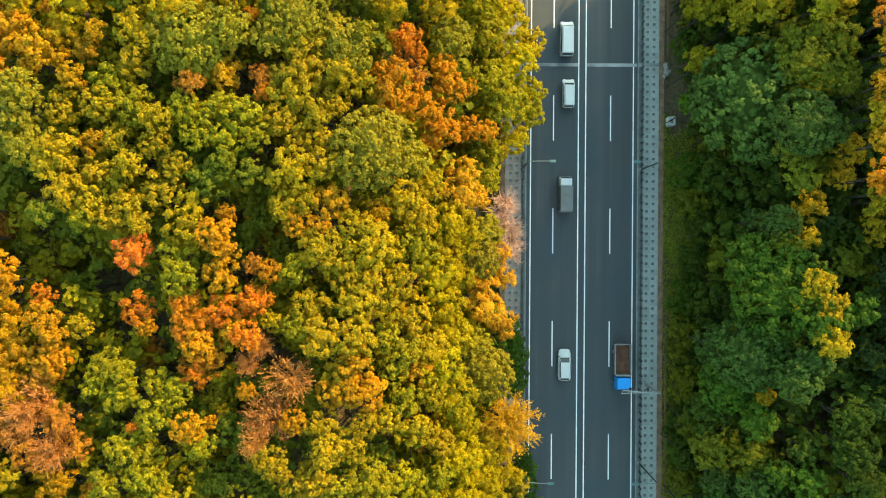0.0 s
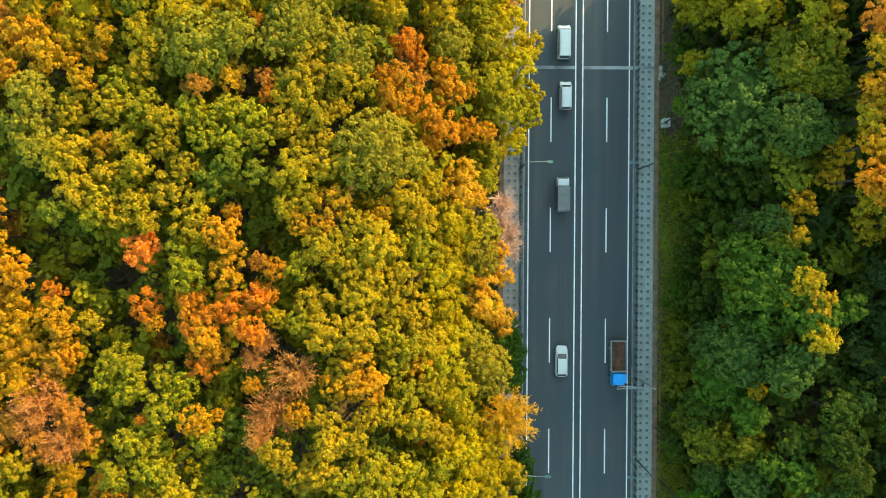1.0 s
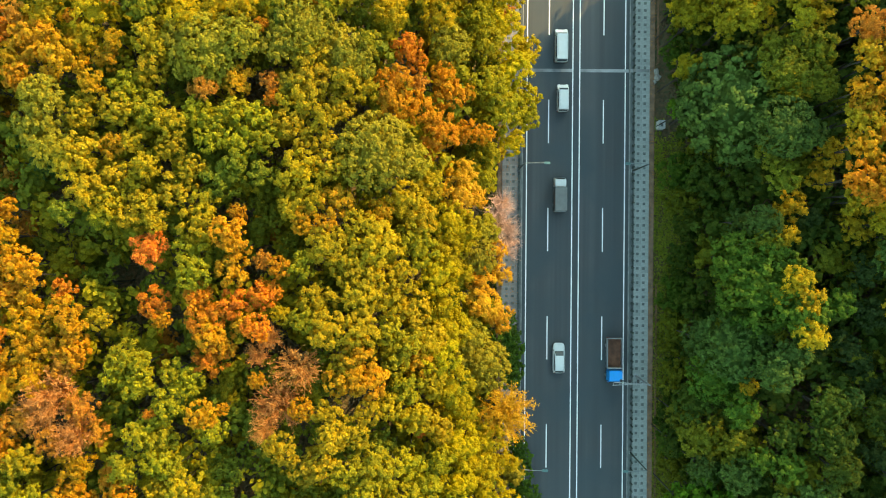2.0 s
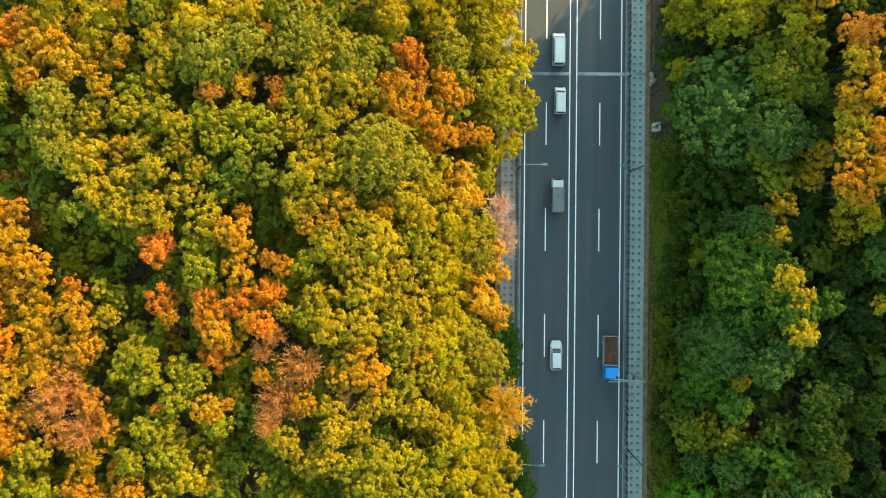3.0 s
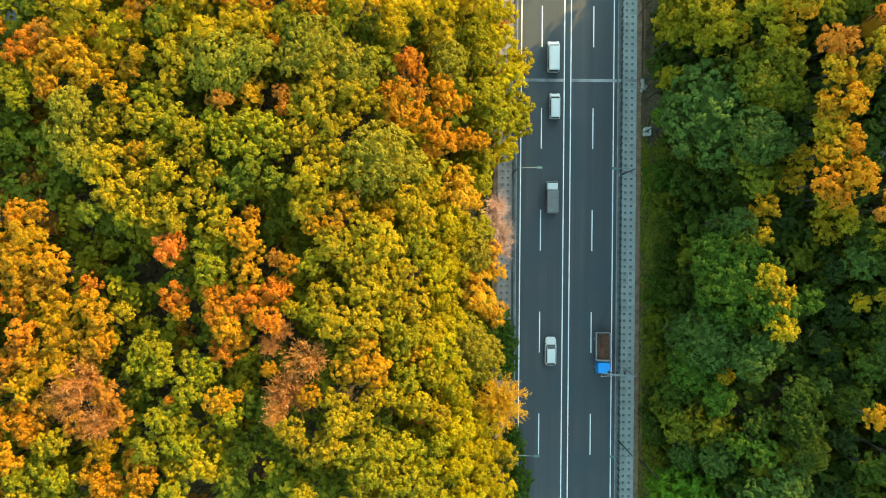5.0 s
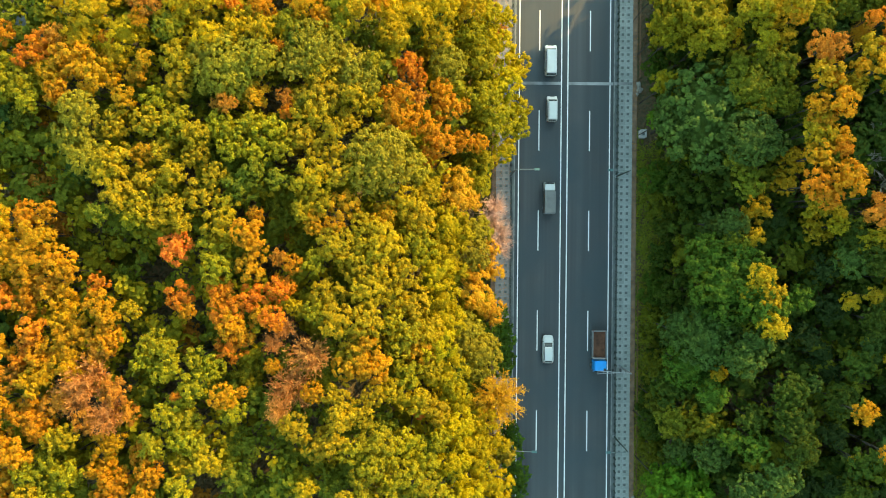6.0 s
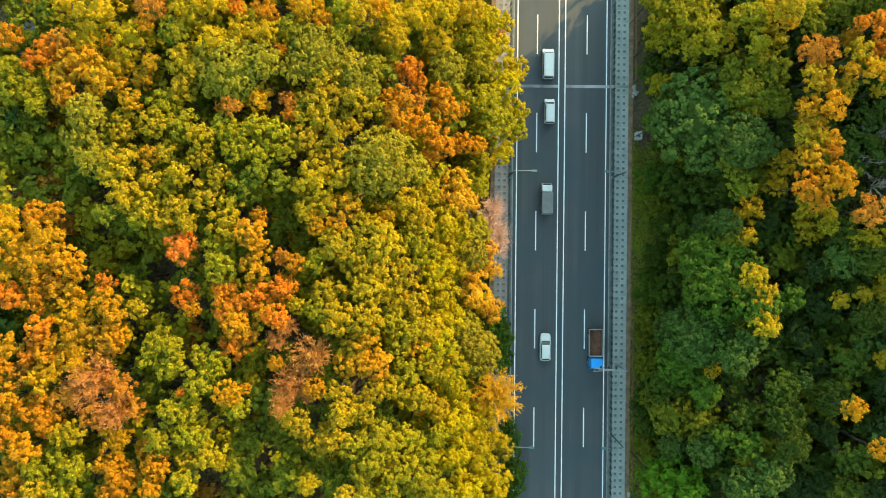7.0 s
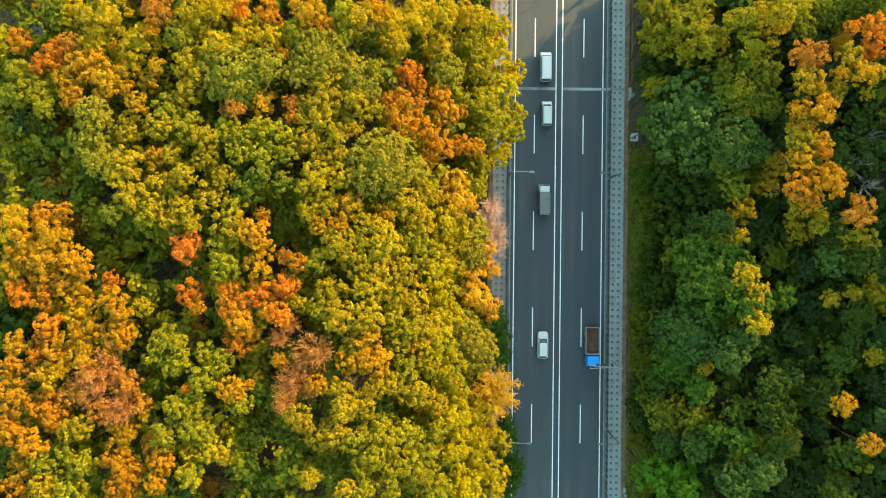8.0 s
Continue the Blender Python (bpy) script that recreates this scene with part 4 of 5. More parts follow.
for gx in range(-58, 60, 4):
    for gy in range(-40, 50, 4):
        x, y = gx + rng.uniform(-1.6, 1.6), gy + rng.uniform(-1.6, 1.6)
        if 5.5 < x < 33 or (x < -50 and abs((y - 27.5) - (x + 60) * 0.67) < 4):
            continue
        if x > 34:
            spots.append((x + 2, y + 2, 2.6, max(canopy(x + 2) - float(ground_z(x + 2, y + 2)) - rng.uniform(6, 8.5), 3), rng.choice((0, 3, 3))))
        if x > -3 or rng.random() < 0.5:
            spots.append((x, y, rng.uniform(1.8, 3.0), rng.uniform(1.2, 3.6) + (4.0 if x > 36 and rng.random() < 0.6 else 0), rng.choice((0, 3) if x > 33 else (0, 1, 1, 2))))
        if x < 4 and rng.random() < 0.8:
            spots.append((x + 2, y + 2, 2.6, max(canopy(x + 2) - float(ground_z(x + 2, y + 2)) - rng.uniform(5.4, 8.0), 2), rng.choice((0, 0, 1, 1))))
mass("undergrowth", "dark green bushes and saplings under the trees", spots, ("moss", "olive", "mustard", "green"), SMALL)
spots = []
for gy in range(-44, 48, 3):
    for k in range(2):
        x, y = rng.uniform(32.0, 36.5), gy + rng.uniform(-1.5, 1.5)
        spots.append((x, y, rng.uniform(2.0, 2.7), max(canopy(x) - float(ground_z(x, y)) - rng.uniform(6.0, 10.0), 2.0), rng.choice((0, 3, 3))))
for gy in range(-46, 48, 2):
    x, y = rng.uniform(32.4, 33.8) if -3 < gy < 20 else rng.uniform(31.4, 33.4), gy + rng.uniform(-1.0, 1.0)
    spots.append((x, y, rng.uniform(1.3, 2.0), rng.uniform(0.9, 3.2), rng.choice((0, 3))))
FINE = [crown_mesh("bush", 140 + i, 7, 1.0, 3, 0.6, 12, 0.4, 0.85, 0.25, 0.5) for i in range(3)]
mass("bank_bushes", "shaded dark green bushes along the wood's edge", spots, ("moss", "olive", "olive", "green"), FINE)
spots = []
# dense crowns added at the view's edge to shade the road
for gx in range(32, 62, 4):
    for gy in range(32, 42, 4):
        spots.append((gx + rng.uniform(-1, 1), gy + rng.uniform(-1, 1), 3.6, rng.uniform(12, 15) if gx > 36 else 8, rng.choice((0, 1, 2))))
for gx in range(-84, 124, 8):
    for gy in range(-60, 124, 8):
        x, y = gx + rng.uniform(-2.5, 2.5), gy + rng.uniform(-2.5, 2.5)
        # no crowns beyond x + 11: unseen gap that lets sun onto the road
        if -68 < x < 66 and abs(y) < 42 or 1 < x < 33 or y > x + 11 and x > 20 or x < 20 and y > 66:
            continue
        spots.append((x, y, rng.uniform(4.4, 5.6), rng.uniform(10, 14) if x > 18 else rng.uniform(11, 15), rng.choice((0, 0, 1, 2, 3))))
        # low crowns added to close the light gaps under the upper ones
        if x > 33:
            spots.append((x + 3, y + 2, 4.5, 5.5, 1))
mass("outlying_wood", "mixed green and yellow woodland out of view, partly placed for shade", spots, ("olive", "green", "yellow", "amber"), SMALL)
spots = []
for gx in range(-68, 70, 6):
    for gy in range(-42, 45, 6):
        x, y = gx + rng.uniform(-1.6, 1.6), gy + rng.uniform(-1.6, 1.6)
        if -55.5 < x < 55.5 and abs(y) < 33 or 6 < x < 31 or (x > 31 and y > 41) or (x > 49 and 5 < y < 25) or (x < -50 and abs((y - 27.5) - (x + 60) * 0.67) < 5):
            continue
        up = (canopy(x) if abs(x) < 58 else 23.0 + (float(ground_z(x, y)) - 4.0 if x > 58 else 0.0)) - float(ground_z(x, y)) - rng.uniform(4.5, 7.5)
        tone = rng.choice((0, 0, 1, 2, 3)) if x < 18 or y > 12 else rng.choice((1, 1, 1, 0, 4))
        spots.append((x, y, rng.uniform(3.4, 4.4), max(up, 2.0), tone))
mass("bordering_wood", "mixed green and yellow woodland round the clearing of the road", spots, ("olive", "green", "yellow", "amber", "bluegreen"), EDGE)

# ---- footways: slabs and dark squares ----
def piece_mesh(name, w, l, h, mat, bevel=0.012):
    me = bpy.data.meshes.new(name)
    b = box(-w / 2, w / 2, -l / 2, l / 2, -0.03, h, bevel)
    b.to_mesh(me)
    b.free()
    me.materials.append(mat)
    return me


def varied(name, a, b, rough=0.85):
    """A stone or concrete whose tone differs from piece to piece."""
    m, n, l, bsdf = material(name)
    info = n.new("ShaderNodeObjectInfo")
    col = mix(n, l, info.outputs["Random"], a, b)
    f = noisy(n, l, 3.0, 5, lo=0.3, hi=0.7)
    l.new(mix(n, l, f, col, mix(n, l, 1.0, col, (0.72, 0.72, 0.7), "MULTIPLY")), bsdf.inputs["Base Color"])
    bsdf.inputs["Roughness"].default_value = rough
    bump(n, l, noisy(n, l, 30, 3), 0.25, bsdf, 0.01)
    return m


PALE = varied("pale_paving_slab", (0.3, 0.325, 0.31), (0.235, 0.26, 0.25))
# west footway slabs: a browner tone than the east ones
BROWNER = varied("browner_paving_slab", (0.3, 0.275, 0.25), (0.22, 0.2, 0.185))
DARKER = varied("dark_paving_tile", (0.085, 0.1, 0.098), (0.125, 0.14, 0.132))


# ---- roadside things ----
def railing(side):
    x = ROAD_X + side * 7.86
    root = tagged(new("railing", None), "dark green metal railing along the footway kerb", "railing", "footway railings")
    root.location = (x, 0, 0.1)
    post = bpy.data.meshes.new("post")
    b = box(-0.07, 0.07, -0.07, 0.07, 0, 1.05, 0.015)
    bmesh.ops.create_cone(b, cap_ends=True, segments=8, radius1=0.1, radius2=0.03, depth=0.1, matrix=Matrix.Translation((0, 0, 1.1)))
    bmesh.ops.create_cube(b, size=1, matrix=Matrix.Translation((0, 0, 0.04)) @ Matrix.Diagonal((0.26, 0.26, 0.08, 1)))
    b.to_mesh(post)
    b.free()
    post.materials.append(RAIL)
    for k in range(-50, 51):
        p = new("post", post)
        p.parent, p.location = root, (0, k * 0.992 + 0.3, 0)
    for z in (0.3, 0.92):
        part("rail", rod(bmesh.new(), (0, -50, z), (0, 50, z), 0.025, 0.025, 6), RAIL, root)


railing(-1), railing(1)


def street_lamp(x, y, side, height=8.0, arm=2.6):
    root = tagged(new("street_lamp", None), "tall grey street lamp with one arm over the road", "street lamp", "street lamps")
    root.location = (x, y, 0.1)
    part("base_plate", box(-0.2, 0.2, -0.2, 0.2, 0, 0.12, 0.03), STEEL, root)
    part("pole", rod(bmesh.new(), (0, 0, 0.1), (0, 0, height), 0.13, 0.07, 10), RAIL, root, "dark painted pole")
    b = bmesh.new()
    rod(b, (0, 0, height - 0.05), (side * arm * 0.4, 0, height + 0.25), 0.06, 0.05)
    rod(b, (side * arm * 0.4, 0, height + 0.25), (side * arm, 0, height + 0.4), 0.05, 0.035)
    part("arm", b, LAMPARM, root)
    a, c = sorted((side * (arm - 0.15), side * (arm + 0.6)))
    head = part("lamp_head", box(a, c, -0.17, 0.17, height + 0.33, height + 0.47, 0.05, 2), LAMPGREEN, root, "pale green lamp housing")
    part("diffuser", box(a + 0.1, c - 0.1, -0.12, 0.12, height + 0.3, height + 0.335), GLASS, head)


for y in (-67.3, -28.3, 10.7, 49.7):
    street_lamp(10.35, y, 1)
    street_lamp(26.2, y, -1)


def camera_gantry(x, y):
    root = tagged(new("traffic_mast", None), "grey steel mast with a double arm over the road", "traffic mast")
    root.location = (x, y, 0.1)
    part("base_plate", box(-0.3, 0.3, -0.3, 0.3, 0, 0.1, 0.02), STEEL, root)
    part("pole", rod(bmesh.new(), (0, 0, 0.1), (0, 0, 6.6), 0.17, 0.12, 10), STEEL, root)
    for y1, z in ((0.3, 6.35), (-0.3, 5.3)):
        part("arm", rod(bmesh.new(), (0.1, 0, z), (-4.5, y1, z), 0.07, 0.05, 8), STEEL, root)
    for i in range(6):
        part("strut", rod(bmesh.new(), (-0.6 - i * 0.75, -0.28, 5.3), (-0.85 - i * 0.75, 0.28, 6.35), 0.03, 0.03, 6), STEEL, root)
    part("brace", rod(bmesh.new(), (0, 0, 3.9), (-1.6, -0.08, 5.25), 0.04, 0.04, 6), STEEL, root)
    for i, dx in enumerate((-1.3, -2.4, -3.5)):
        box_part = part("camera_box", box(dx - 0.14, dx + 0.14, 0.1, 0.55, 5.7, 5.95, 0.02), BLACK, root, "dark camera housing")
        part("bracket", box(dx - 0.04, dx + 0.04, 0.02, 0.14, 5.1, 5.75), STEEL, box_part)


camera_gantry(26.9, -17.7)


PALEGREY = plain("weathered_white_enamel", (0.38, 0.4, 0.39), 0.5, 0, 0.3, 3.0)


def cabinet(x, y):
    root = tagged(new("utility_cabinet", None), "white metal utility cabinet on a concrete plinth", "cabinet")
    root.location = (x, y, -0.12)
    part("plinth", box(-0.5, 0.5, -0.62, 0.62, 0, 0.2, 0.02), KERB, root)
    body = part("body", box(-0.42, 0.42, -0.55, 0.55, 0.2, 1.3, 0.02), PALEGREY, root)
    part("roof", box(-0.47, 0.47, -0.6, 0.6, 1.3, 1.38, 0.03), PALEGREY, root)
    for k in (-1, 1):
        d = part("door", box(-0.45, -0.42, min(0.02 * k, 0.5 * k), max(0.02 * k, 0.5 * k), 0.28, 1.24, 0.004), WHITE, body)
        part("handle", box(-0.48, -0.45, 0.06 * k - 0.015, 0.06 * k + 0.015, 0.7, 0.85), BLACK, d)
    part("cover_plate", box(-0.2, 0.18, -0.3, 0.1, 1.38, 1.395), GUTTER, root)


cabinet(29.9, 17.0)


def boulder(x, y, s, seed):
    b = bmesh.new()
    bmesh.ops.create_icosphere(b, subdivisions=2, radius=1)
    for v in b.verts:
        v.co = Vector((v.co.x * s[0], v.co.y * s[1], v.co.z * s[2])) * (1 + 0.7 * noise.noise(v.co * 1.6 + Vector((seed, 0, 0))))
    ob = tagged(part("boulder", b, KERB_PALE), "pale limestone boulder beside the footway", "rock", "roadside boulders")
    ob.location = (x, y, 0.1)


KERB_PALE = plain("pale_limestone", (0.3, 0.3, 0.27), 0.9, 0, 0.5, 2.0, 0.6)
for x, y, s, k in ((29.35, 24.4, (0.35, 0.45, 0.5), 1), (29.55, 23.7, (0.4, 0.5, 0.4), 4), (29.2, 23.1, (0.22, 0.3, 0.3), 8), (29.1, -37.6, (0.3, 0.5, 0.4), 3), (29.3, -38.5, (0.3, 0.35, 0.3), 6)):
    boulder(x, y, s, k)


PIPE = plain("rusty_brown_pipe", (0.2, 0.1, 0.055), 0.8, 0.1, 0.4, 3.0)


def bank_fence(y0, y1):
    root = tagged(new("fence", None), "low rusty brown pipe fence beside the earth strip", "fence", "bank fences")
    root.location = (29.45, 0, -0.1)
    n = int((y1 - y0) / 2.4)
    for i in range(n + 1):
        y = y0 + (y1 - y0) * i / n
        part("post", rod(bmesh.new(), (0, y, 0), (0, y, 1.0), 0.05, 0.045, 6), PIPE, root)
    for z in (0.5, 0.95):
        part("rail", rod(bmesh.new(), (0, y0, z), (0, y1, z), 0.035, 0.035, 6), PIPE, root)


bank_fence(25.5, 48.0)
bank_fence(-36.0, -5.0)


def verge(name, label, x0, x1, y0, y1, count, tint, size=0.34, seed=3):
    rg = np.random.default_rng(seed)
    x, y = rg.uniform(x0, x1, count), rg.uniform(y0, y1, count)
    patch = np.sin(x * 1.7 + np.sin(y * 0.6) * 2) * np.sin(y * 0.45 + x * 0.3)
    keep = rg.uniform(-1.0, 1.0, count) < patch + 0.75 - 1.7 * rise(y1 - 6, y1, y)
    x, y = x[keep], y[keep]
    p = np.stack([x, y, ground_z(x, y) + rg.uniform(0.08, 0.3, len(x))], -1)
    v = leaf_faces(rg, p, rg.normal(0, 0.7, (len(x), 3)) + np.array([0, 0, 0.8]), size, 0.3)
    me = array_mesh(name, v.tolist(), np.arange(len(v)).reshape(-1, 4).tolist(), [tint])
    return tagged(new(name, me), label, "grass", kind="stuff")


verge("verge_grass", "short green grass on the shaded bank", 29.25, 33.5, -44, 18, 24000, GRASS)
verge("bank_weeds", "low green weeds at the wood's edge", 5.0, 7.6, -44, 46, 9000, LEAF["green"], 0.4, 4)
verge("fallen_leaves", "scattered brown leaves on the earth strip", 28.5, 29.3, -44, 46, 2200, LEAF["russet"], 0.16, 6)
verge("fallen_leaves", "yellow and brown leaves fallen on the footway", 7.5, 10.4, -44, 46, 3500, LEAF["brown"], 0.17, 7).location.z = 0.2

# ---- path through the wood ----
PATH = [(-70 + i * 1.5, 21.5 + i * 1.0 + 0.3 * math.sin(i * 0.5)) for i in range(16)]
pv = []
for (xa, ya) in PATH:
    for k in (-1.9, 0, 1.9):
        px, py = xa - 0.55 * k, ya + 0.83 * k
        pv.append((px, py, float(ground_z(px, py)) + 0.12))
pf = [(3 * i + j, 3 * i + 3 + j, 3 * i + 4 + j, 3 * i + 1 + j) for i in range(len(PATH) - 1) for j in range(2)]
tagged(new("path", array_mesh("path", pv, pf, [GUTTER])), "narrow grey concrete path through the wood", "path", kind="structure")


# ---- vehicles ----
def shell(profile, width, top_in, z_split, bevel=0.06):
    """A body from its side outline (y, z), drawn in towards the top."""
    b = bmesh.new()
    sides = []
    for s in (-1, 1):
        sides.append([b.verts.new((s * (width / 2 - (top_in if z > z_split else 0.0)), y, z)) for y, z in profile])
    b.faces.new(sides[0])
    b.faces.new(list(reversed(sides[1])))
    n = len(profile)
    for i in range(n):
        b.faces.new((sides[0][i], sides[1][i], sides[1][(i + 1) % n], sides[0][(i + 1) % n]))
    bmesh.ops.recalc_face_normals(b, faces=b.faces)
    bmesh.ops.bevel(b, geom=b.edges[:], offset=bevel, segments=2, affect="EDGES")
    return b


def quad(pts):
    b = bmesh.new()
    b.faces.new([b.verts.new(p) for p in pts])
    r = bmesh.ops.extrude_face_region(b, geom=b.faces[:])
    bmesh.ops.translate(b, vec=Vector((0, 0, 0.012)), verts=[v for v in r["geom"] if isinstance(v, bmesh.types.BMVert)])
    bmesh.ops.recalc_face_normals(b, faces=b.faces)
    return b


def wheels(root, track, ys, radius=0.31, wide=0.2):
    for y in ys:
        for s in (-1, 1):
            x = s * (track / 2)
            w = part("wheel", rod(bmesh.new(), (x - wide / 2, y, radius), (x + wide / 2, y, radius), radius, radius, 20), RUBBER, root)
            part("rim", rod(bmesh.new(), (x + s * (wide / 2 - 0.02), y, radius), (x + s * (wide / 2 + 0.012), y, radius), radius * 0.62, radius * 0.58, 16), STEEL, w)


def lights_and_plates(root, w, front, back, z):
    for s in (-1, 1):
        part("headlight", box(s * w * 0.36 - 0.16, s * w * 0.36 + 0.16, front - 0.06, front + 0.015, z, z + 0.16, 0.02), CLEAR, root)
        part("tail_light", box(s * w * 0.42 - 0.08, s * w * 0.42 + 0.08, back - 0.015, back + 0.05, z + 0.05, z + 0.3, 0.02), REDLAMP, root)
        part("wing_mirror", box(min(s * w * 0.5, s * (w * 0.5 + 0.2)), max(s * w * 0.5, s * (w * 0.5 + 0.2)), front * 0.55, front * 0.55 + 0.12, z + 0.35, z + 0.52, 0.03), BLACK, root)
    part("front_bumper", box(-w * 0.47, w * 0.47, front - 0.08, front + 0.06, 0.28, 0.5, 0.04), BLACK, root)
    part("rear_bumper", box(-w * 0.47, w * 0.47, back - 0.06, back + 0.08, 0.28, 0.5, 0.04), BLACK, root)


CLEAR = plain("headlamp_lens", (0.6, 0.62, 0.62), 0.15, 0, 0.05)
REDLAMP = plain("red_lamp_lens", (0.35, 0.02, 0.02), 0.2, 0, 0.05)


def minivan(x, y, l, w, h, label):
    root = tagged(new("minivan", None), label, "van", "vehicles on the road")
    root.location = (x, y, 0.01)
    f, b = l / 2, -l / 2
    prof = [(b + 0.02, 0.3), (b, 1.0), (b + 0.14, h), (f - 0.95, h), (f - 0.45, 1.02), (f - 0.04, 0.82), (f, 0.3)]
    part("body", shell(prof, w, 0.1, 1.1), WHITE, root)
    # windscreen lies on the slope between bonnet and roof
    k = w / 2 - 0.17
    part("windscreen", quad([(-k, f - 0.92, h - 0.055), (k, f - 0.92, h - 0.055), (k + 0.05, f - 0.52, 1.16), (-k - 0.05, f - 0.52, 1.16)]), GLASS, root)
    part("rear_window", quad([(-k, b + 0.09, h - 0.2), (k, b + 0.09, h - 0.2), (k, b + 0.0, 1.15), (-k, b + 0.0, 1.15)]), GLASS, root)
    for s in (-1, 1):
        for ya, yb in ((b + 0.4, -0.15), (-0.05, f - 1.15)):
            a, c = sorted((s * (w / 2 - 0.09), s * (w / 2 - 0.04)))
            part("side_window", box(a, c, ya, yb, 1.12, h - 0.2, 0.01), GLASS, root)
        part("roof_rib", box(s * 0.24 - 0.03, s * 0.24 + 0.03, b + 0.35, f - 1.2, h - 0.01, h + 0.012, 0.004), WHITE, root)
        part("roof_rail", rod(bmesh.new(), (s * (w / 2 - 0.2), b + 0.3, h + 0.02), (s * (w / 2 - 0.2), f - 1.1, h + 0.02), 0.018, 0.018, 6), STEEL, root)
    wheels(root, w - 0.2, (f - 0.7, b + 0.65))
    lights_and_plates(root, w, f, b, 0.62)
    return root


def loft(stations, sides=20, power=3.2):
    """A rounded body through cross-sections (y, half width, bottom, top)."""
    b = bmesh.new()
    rings = []
    for y, hw, z0, z1 in stations:
        ring = []
        for i in range(sides):
            a = 2 * math.pi * (i + 0.5) / sides
            c, d = math.cos(a), math.sin(a)
            ring.append(b.verts.new((hw * math.copysign(abs(c) ** (2 / power), c), y, (z0 + z1) / 2 + (z1 - z0) / 2 * math.copysign(abs(d) ** (2 / power), d))))
        rings.append(ring)
    for p, q in zip(rings, rings[1:]):
        for i in range(sides):
            b.faces.new((p[i], p[(i + 1) % sides], q[(i + 1) % sides], q[i]))
    b.faces.new(rings[0])
    b.faces.new(list(reversed(rings[-1])))
    bmesh.ops.recalc_face_normals(b, faces=b.faces)
    for f in b.faces:
        f.smooth = len(f.verts) == 4
    return b


def sedan(x, y, l, w, h):
    root = tagged(new("car", None), "white hatchback car with rounded bonnet and dark windows on the road", "car", "vehicles on the road")
    root.location = (x, y, 0.01)
    f, b, k = l / 2, -l / 2, w / 2
    part("body", loft([(b, k * 0.74, 0.42, 0.72), (b + 0.07, k * 0.86, 0.32, 0.88), (b + 0.35, k * 0.97, 0.26, 0.98), (b + 1.2, k, 0.24, 0.99), (0.0, k, 0.24, 0.98), (f - 1.25, k, 0.24, 0.95), (f - 0.7, k * 0.97, 0.25, 0.86), (f - 0.3, k * 0.88, 0.28, 0.76), (f - 0.08, k * 0.72, 0.32, 0.66), (f, k * 0.55, 0.38, 0.58)]), WHITE, root)
    cabin = part("cabin", loft([(b + 0.12, k * 0.72, 0.85, 0.98), (b + 0.3, k * 0.76, 0.85, 1.16), (b + 0.62, k * 0.79, 0.85, h - 0.05), (b + 1.3, k * 0.81, 0.85, h - 0.015), (-0.1, k * 0.82, 0.85, h - 0.01), (f - 1.75, k * 0.8, 0.85, h - 0.07), (f - 1.4, k * 0.79, 0.85, 1.18), (f - 1.08, k * 0.76, 0.85, 0.95)], power=3.6), GLASS, root, "dark glazed cabin")
    part("roof", loft([(b + 0.42, k * 0.6, h - 0.22, h - 0.1), (b + 0.6, k * 0.68, h - 0.14, h - 0.01), (b + 1.3, k * 0.71, h - 0.1, h + 0.025), (-0.1, k * 0.72, h - 0.1, h + 0.03), (f - 1.8, k * 0.7, h - 0.14, h - 0.03), (f - 1.66, k * 0.66, h - 0.18, h - 0.09)], power=4.0), WHITE, cabin, "white roof panel")
    for s in (-1, 1):
        part("roof_pillar", rod(bmesh.new(), (s * k * 0.66, f - 1.72, h - 0.07), (s * k * 0.74, f - 1.1, 0.96), 0.035, 0.035, 6), WHITE, cabin)
        part("roof_pillar", rod(bmesh.new(), (s * k * 0.64, b + 0.55, h - 0.06), (s * k * 0.76, b + 0.2, 0.99), 0.06, 0.06, 6), WHITE, cabin)
    wheels(root, w - 0.2, (f - 0.8, b + 0.75))
    lights_and_plates(root, w * 0.82, f - 0.1, b + 0.06, 0.56)
    return root


def box_truck(x, y, l, w, h):
    root = tagged(new("box_truck", None), "small truck with white cab and grey cargo box", "truck", "vehicles on the road")
    root.location = (x, y, 0.01)
    f, b = l / 2, -l / 2
    part("chassis", box(-w * 0.35, w * 0.35, b + 0.1, f - 0.2, 0.4, 0.62, 0.02), BLACK, root)
    cab = part("cab", shell([(f - 1.25, 0.45), (f - 1.25, 1.95), (f - 0.35, 1.97), (f - 0.03, 1.15), (f, 0.45)], w, 0.07, 1.3), WHITE, root, "white painted cab")
    k = w / 2 - 0.14
    part("windscreen", quad([(-k, f - 0.3, 1.9), (k, f - 0.3, 1.9), (k, f - 0.06, 1.25), (-k, f - 0.06, 1.25)]), GLASS, cab)
    part("cargo_box", box(-w / 2, w / 2, b, f - 1.32, 0.66, h, 0.03), GREYBOX, root, "grey cargo box")
    for i in range(6):
        yy = b + 0.25 + i * (l - 1.8) / 5
        part("roof_rib", box(-w / 2 + 0.03, w / 2 - 0.03, yy - 0.02, yy + 0.02, h - 0.005, h + 0.012), GREYBOX, root)
    part("tailboard", box(-w / 2 + 0.02, w / 2 - 0.02, b - 0.06, b, 0.6, 1.3, 0.01), STEEL, root)
    wheels(root, w - 0.2, (f - 0.75, b + 0.9), 0.34)
    lights_and_plates(root, w, f, b - 0.06, 0.62)
    return root


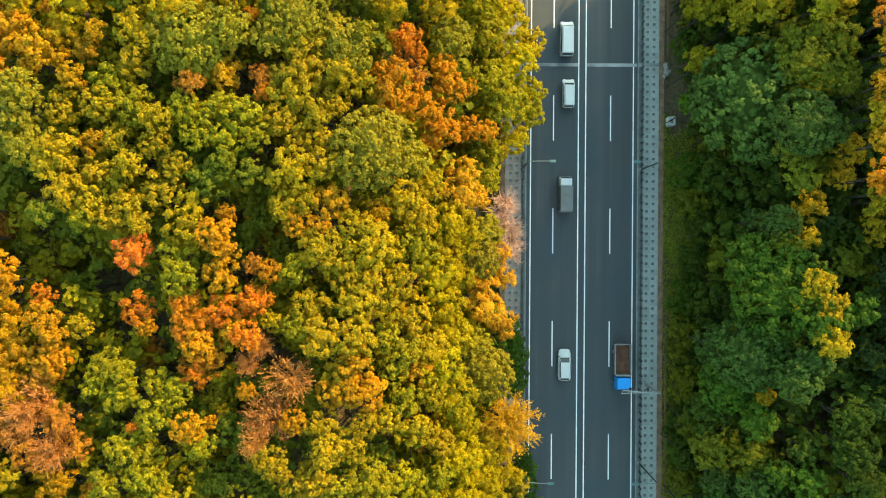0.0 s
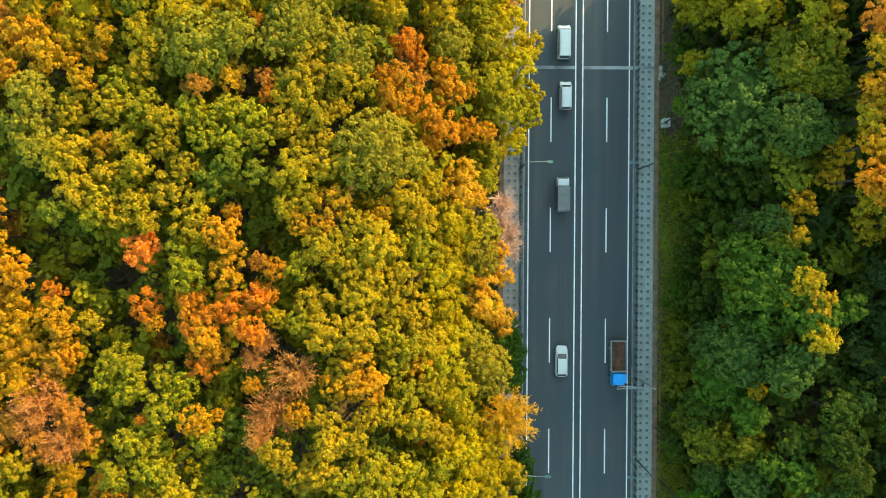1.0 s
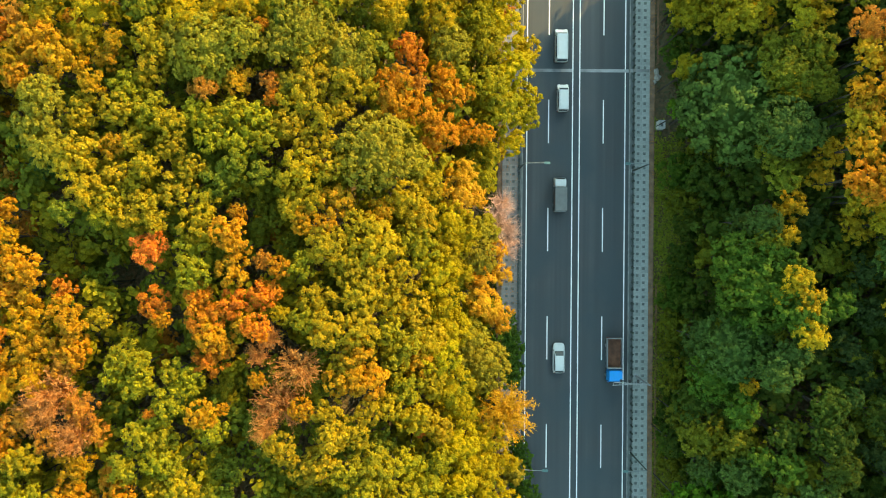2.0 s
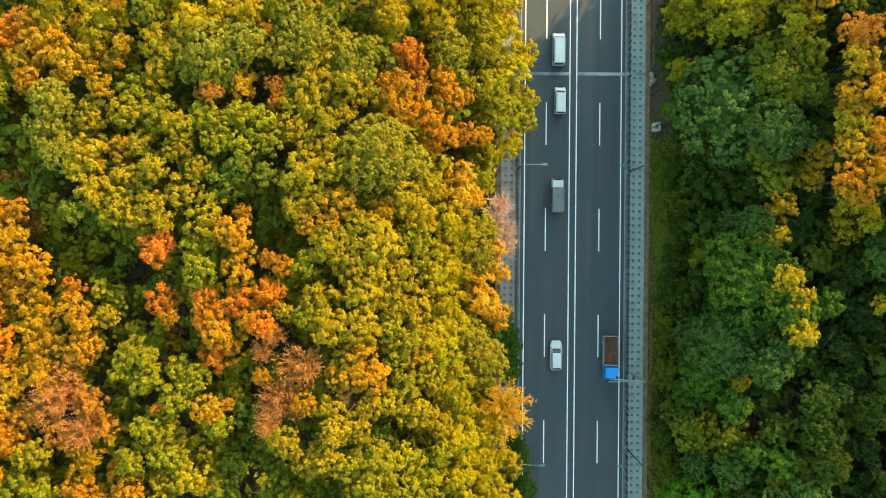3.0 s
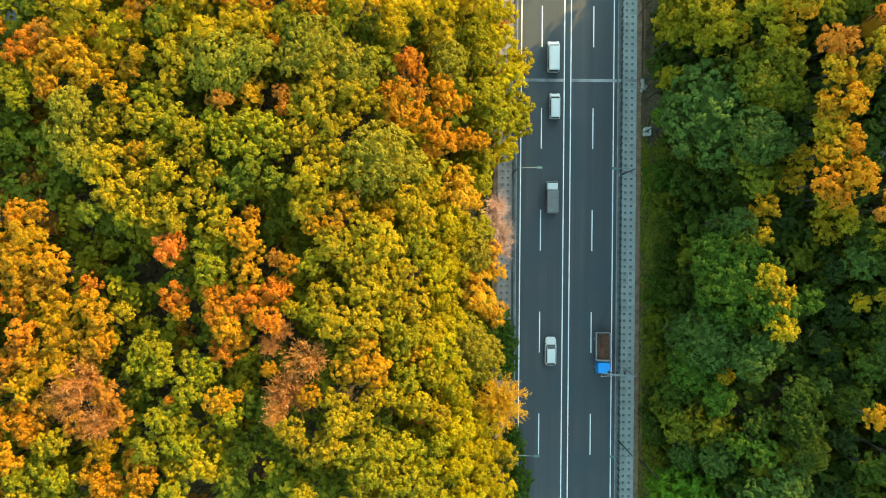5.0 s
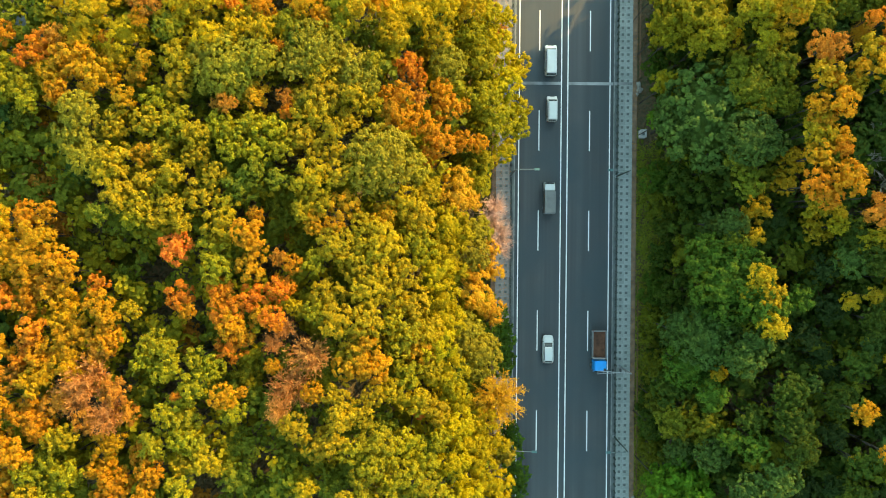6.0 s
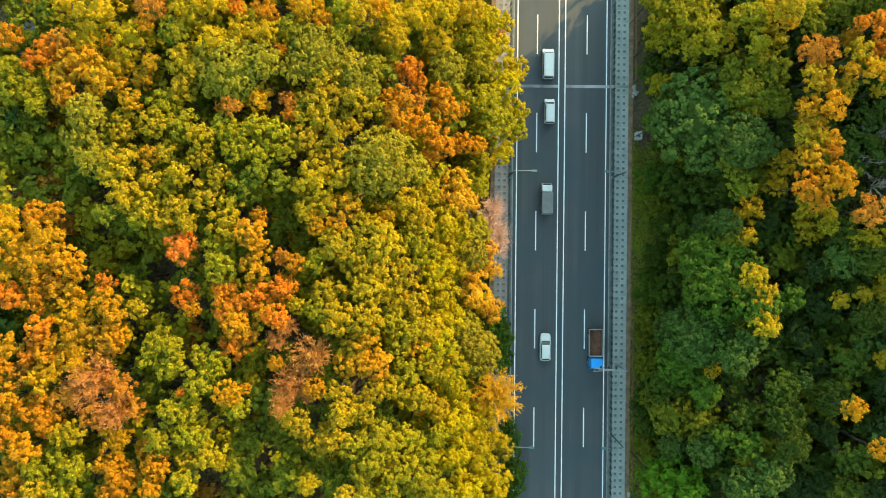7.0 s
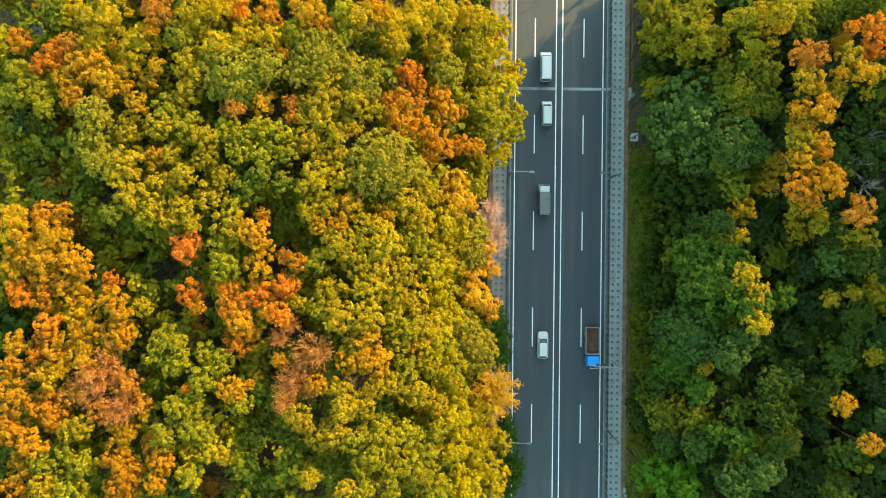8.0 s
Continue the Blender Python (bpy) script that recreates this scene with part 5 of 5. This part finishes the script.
def tipper(x, y, l, w):
    """Heads towards -y."""
    root = tagged(new("tipper_truck", None), "blue-cabbed truck with an empty rusty open bed", "truck", "vehicles on the road")
    root.location = (x, y, 0.01)
    root.rotation_euler = (0, 0, math.pi)
    f, b = l / 2, -l / 2
    part("chassis", box(-w * 0.3, w * 0.3, b + 0.2, f - 0.3, 0.5, 0.8, 0.02), BLACK, root)
    cab = part("cab", shell([(f - 1.75, 0.55), (f - 1.75, 2.4), (f - 0.35, 2.42), (f - 0.04, 1.5), (f, 0.55)], w - 0.15, 0.1, 1.6, 0.09), BLUE, root, "bright blue painted cab")
    k = w / 2 - 0.26
    part("windscreen", quad([(-k, f - 0.28, 2.28), (k, f - 0.28, 2.28), (k, f - 0.06, 1.6), (-k, f - 0.06, 1.6)]), GLASS, cab)
    for s in (-1, 1):
        part("wing_mirror", box(min(s * 1.0, s * 1.22), max(s * 1.0, s * 1.22), f - 0.35, f - 0.25, 1.6, 2.0, 0.02), BLACK, cab)
    y1 = f - 2.0
    part("bed_floor", box(-w / 2 + 0.06, w / 2 - 0.06, b, y1, 0.85, 0.95), RUST, root, "rusty brown bed floor")
    for s in (-1, 1):
        a, c = sorted((s * (w / 2 - 0.09), s * w / 2))
        board = part("side_board", box(a, c, b, y1, 0.85, 1.75, 0.015), STEEL, root, "grey steel side board")
        for i in range(6):
            yy = b + 0.15 + i * (y1 - b - 0.3) / 5
            part("stake", box(min(s * w / 2, s * (w / 2 + 0.05)), max(s * w / 2, s * (w / 2 + 0.05)), yy - 0.04, yy + 0.04, 0.85, 1.75), STEEL, board)
    part("tailboard", box(-w / 2 + 0.09, w / 2 - 0.09, b, b + 0.08, 0.85, 1.75, 0.015), STEEL, root)
    part("headboard", box(-w / 2 + 0.03, w / 2 - 0.03, y1 - 0.08, y1 + 0.06, 0.85, 2.0, 0.015), STEEL, root)
    part("fuel_tank", rod(bmesh.new(), (-w * 0.36, 0.0, 0.7), (-w * 0.36, 0.9, 0.7), 0.22, 0.22, 14), STEEL, root)
    wheels(root, w - 0.3, (f - 0.9, b + 1.1), 0.42, 0.26)
    lights_and_plates(root, w - 0.1, f, b, 0.8)
    return root


minivan(16.35, 20.6, 3.7, 1.5, 1.85, "white microvan with a dark windscreen on the road")
minivan(16.1, 27.8, 4.5, 1.68, 2.0, "long white van on the shaded road")
sedan(16.1, -15.2, 4.15, 1.72, 1.47)
box_truck(16.0, 7.3, 4.6, 1.62, 2.35)
tipper(23.6, -15.35, 6.05, 2.1)

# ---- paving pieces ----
slabs = {-1: piece_mesh("paving_slab", 1.03, 0.975, 0.008, BROWNER), 1: piece_mesh("paving_slab", 1.03, 0.975, 0.008, PALE)}
tile = piece_mesh("dark_tile", 0.36, 0.36, 0.014, DARKER, 0.006)
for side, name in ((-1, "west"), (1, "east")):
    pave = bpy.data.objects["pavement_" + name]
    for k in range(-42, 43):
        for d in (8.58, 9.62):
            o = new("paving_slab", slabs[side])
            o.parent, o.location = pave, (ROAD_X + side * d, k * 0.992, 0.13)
        for d in (8.62, 9.48):
            o = new("dark_tile", tile)
            o.parent, o.location = pave, (ROAD_X + side * d, k * 0.992 + 0.2, 0.13)
part("joint_cover", box(ROAD_X + 7.4, ROAD_X + 10.1, 24.35, 24.8, 0.1, 0.155), JOINT, bpy.data.objects["pavement_east"])
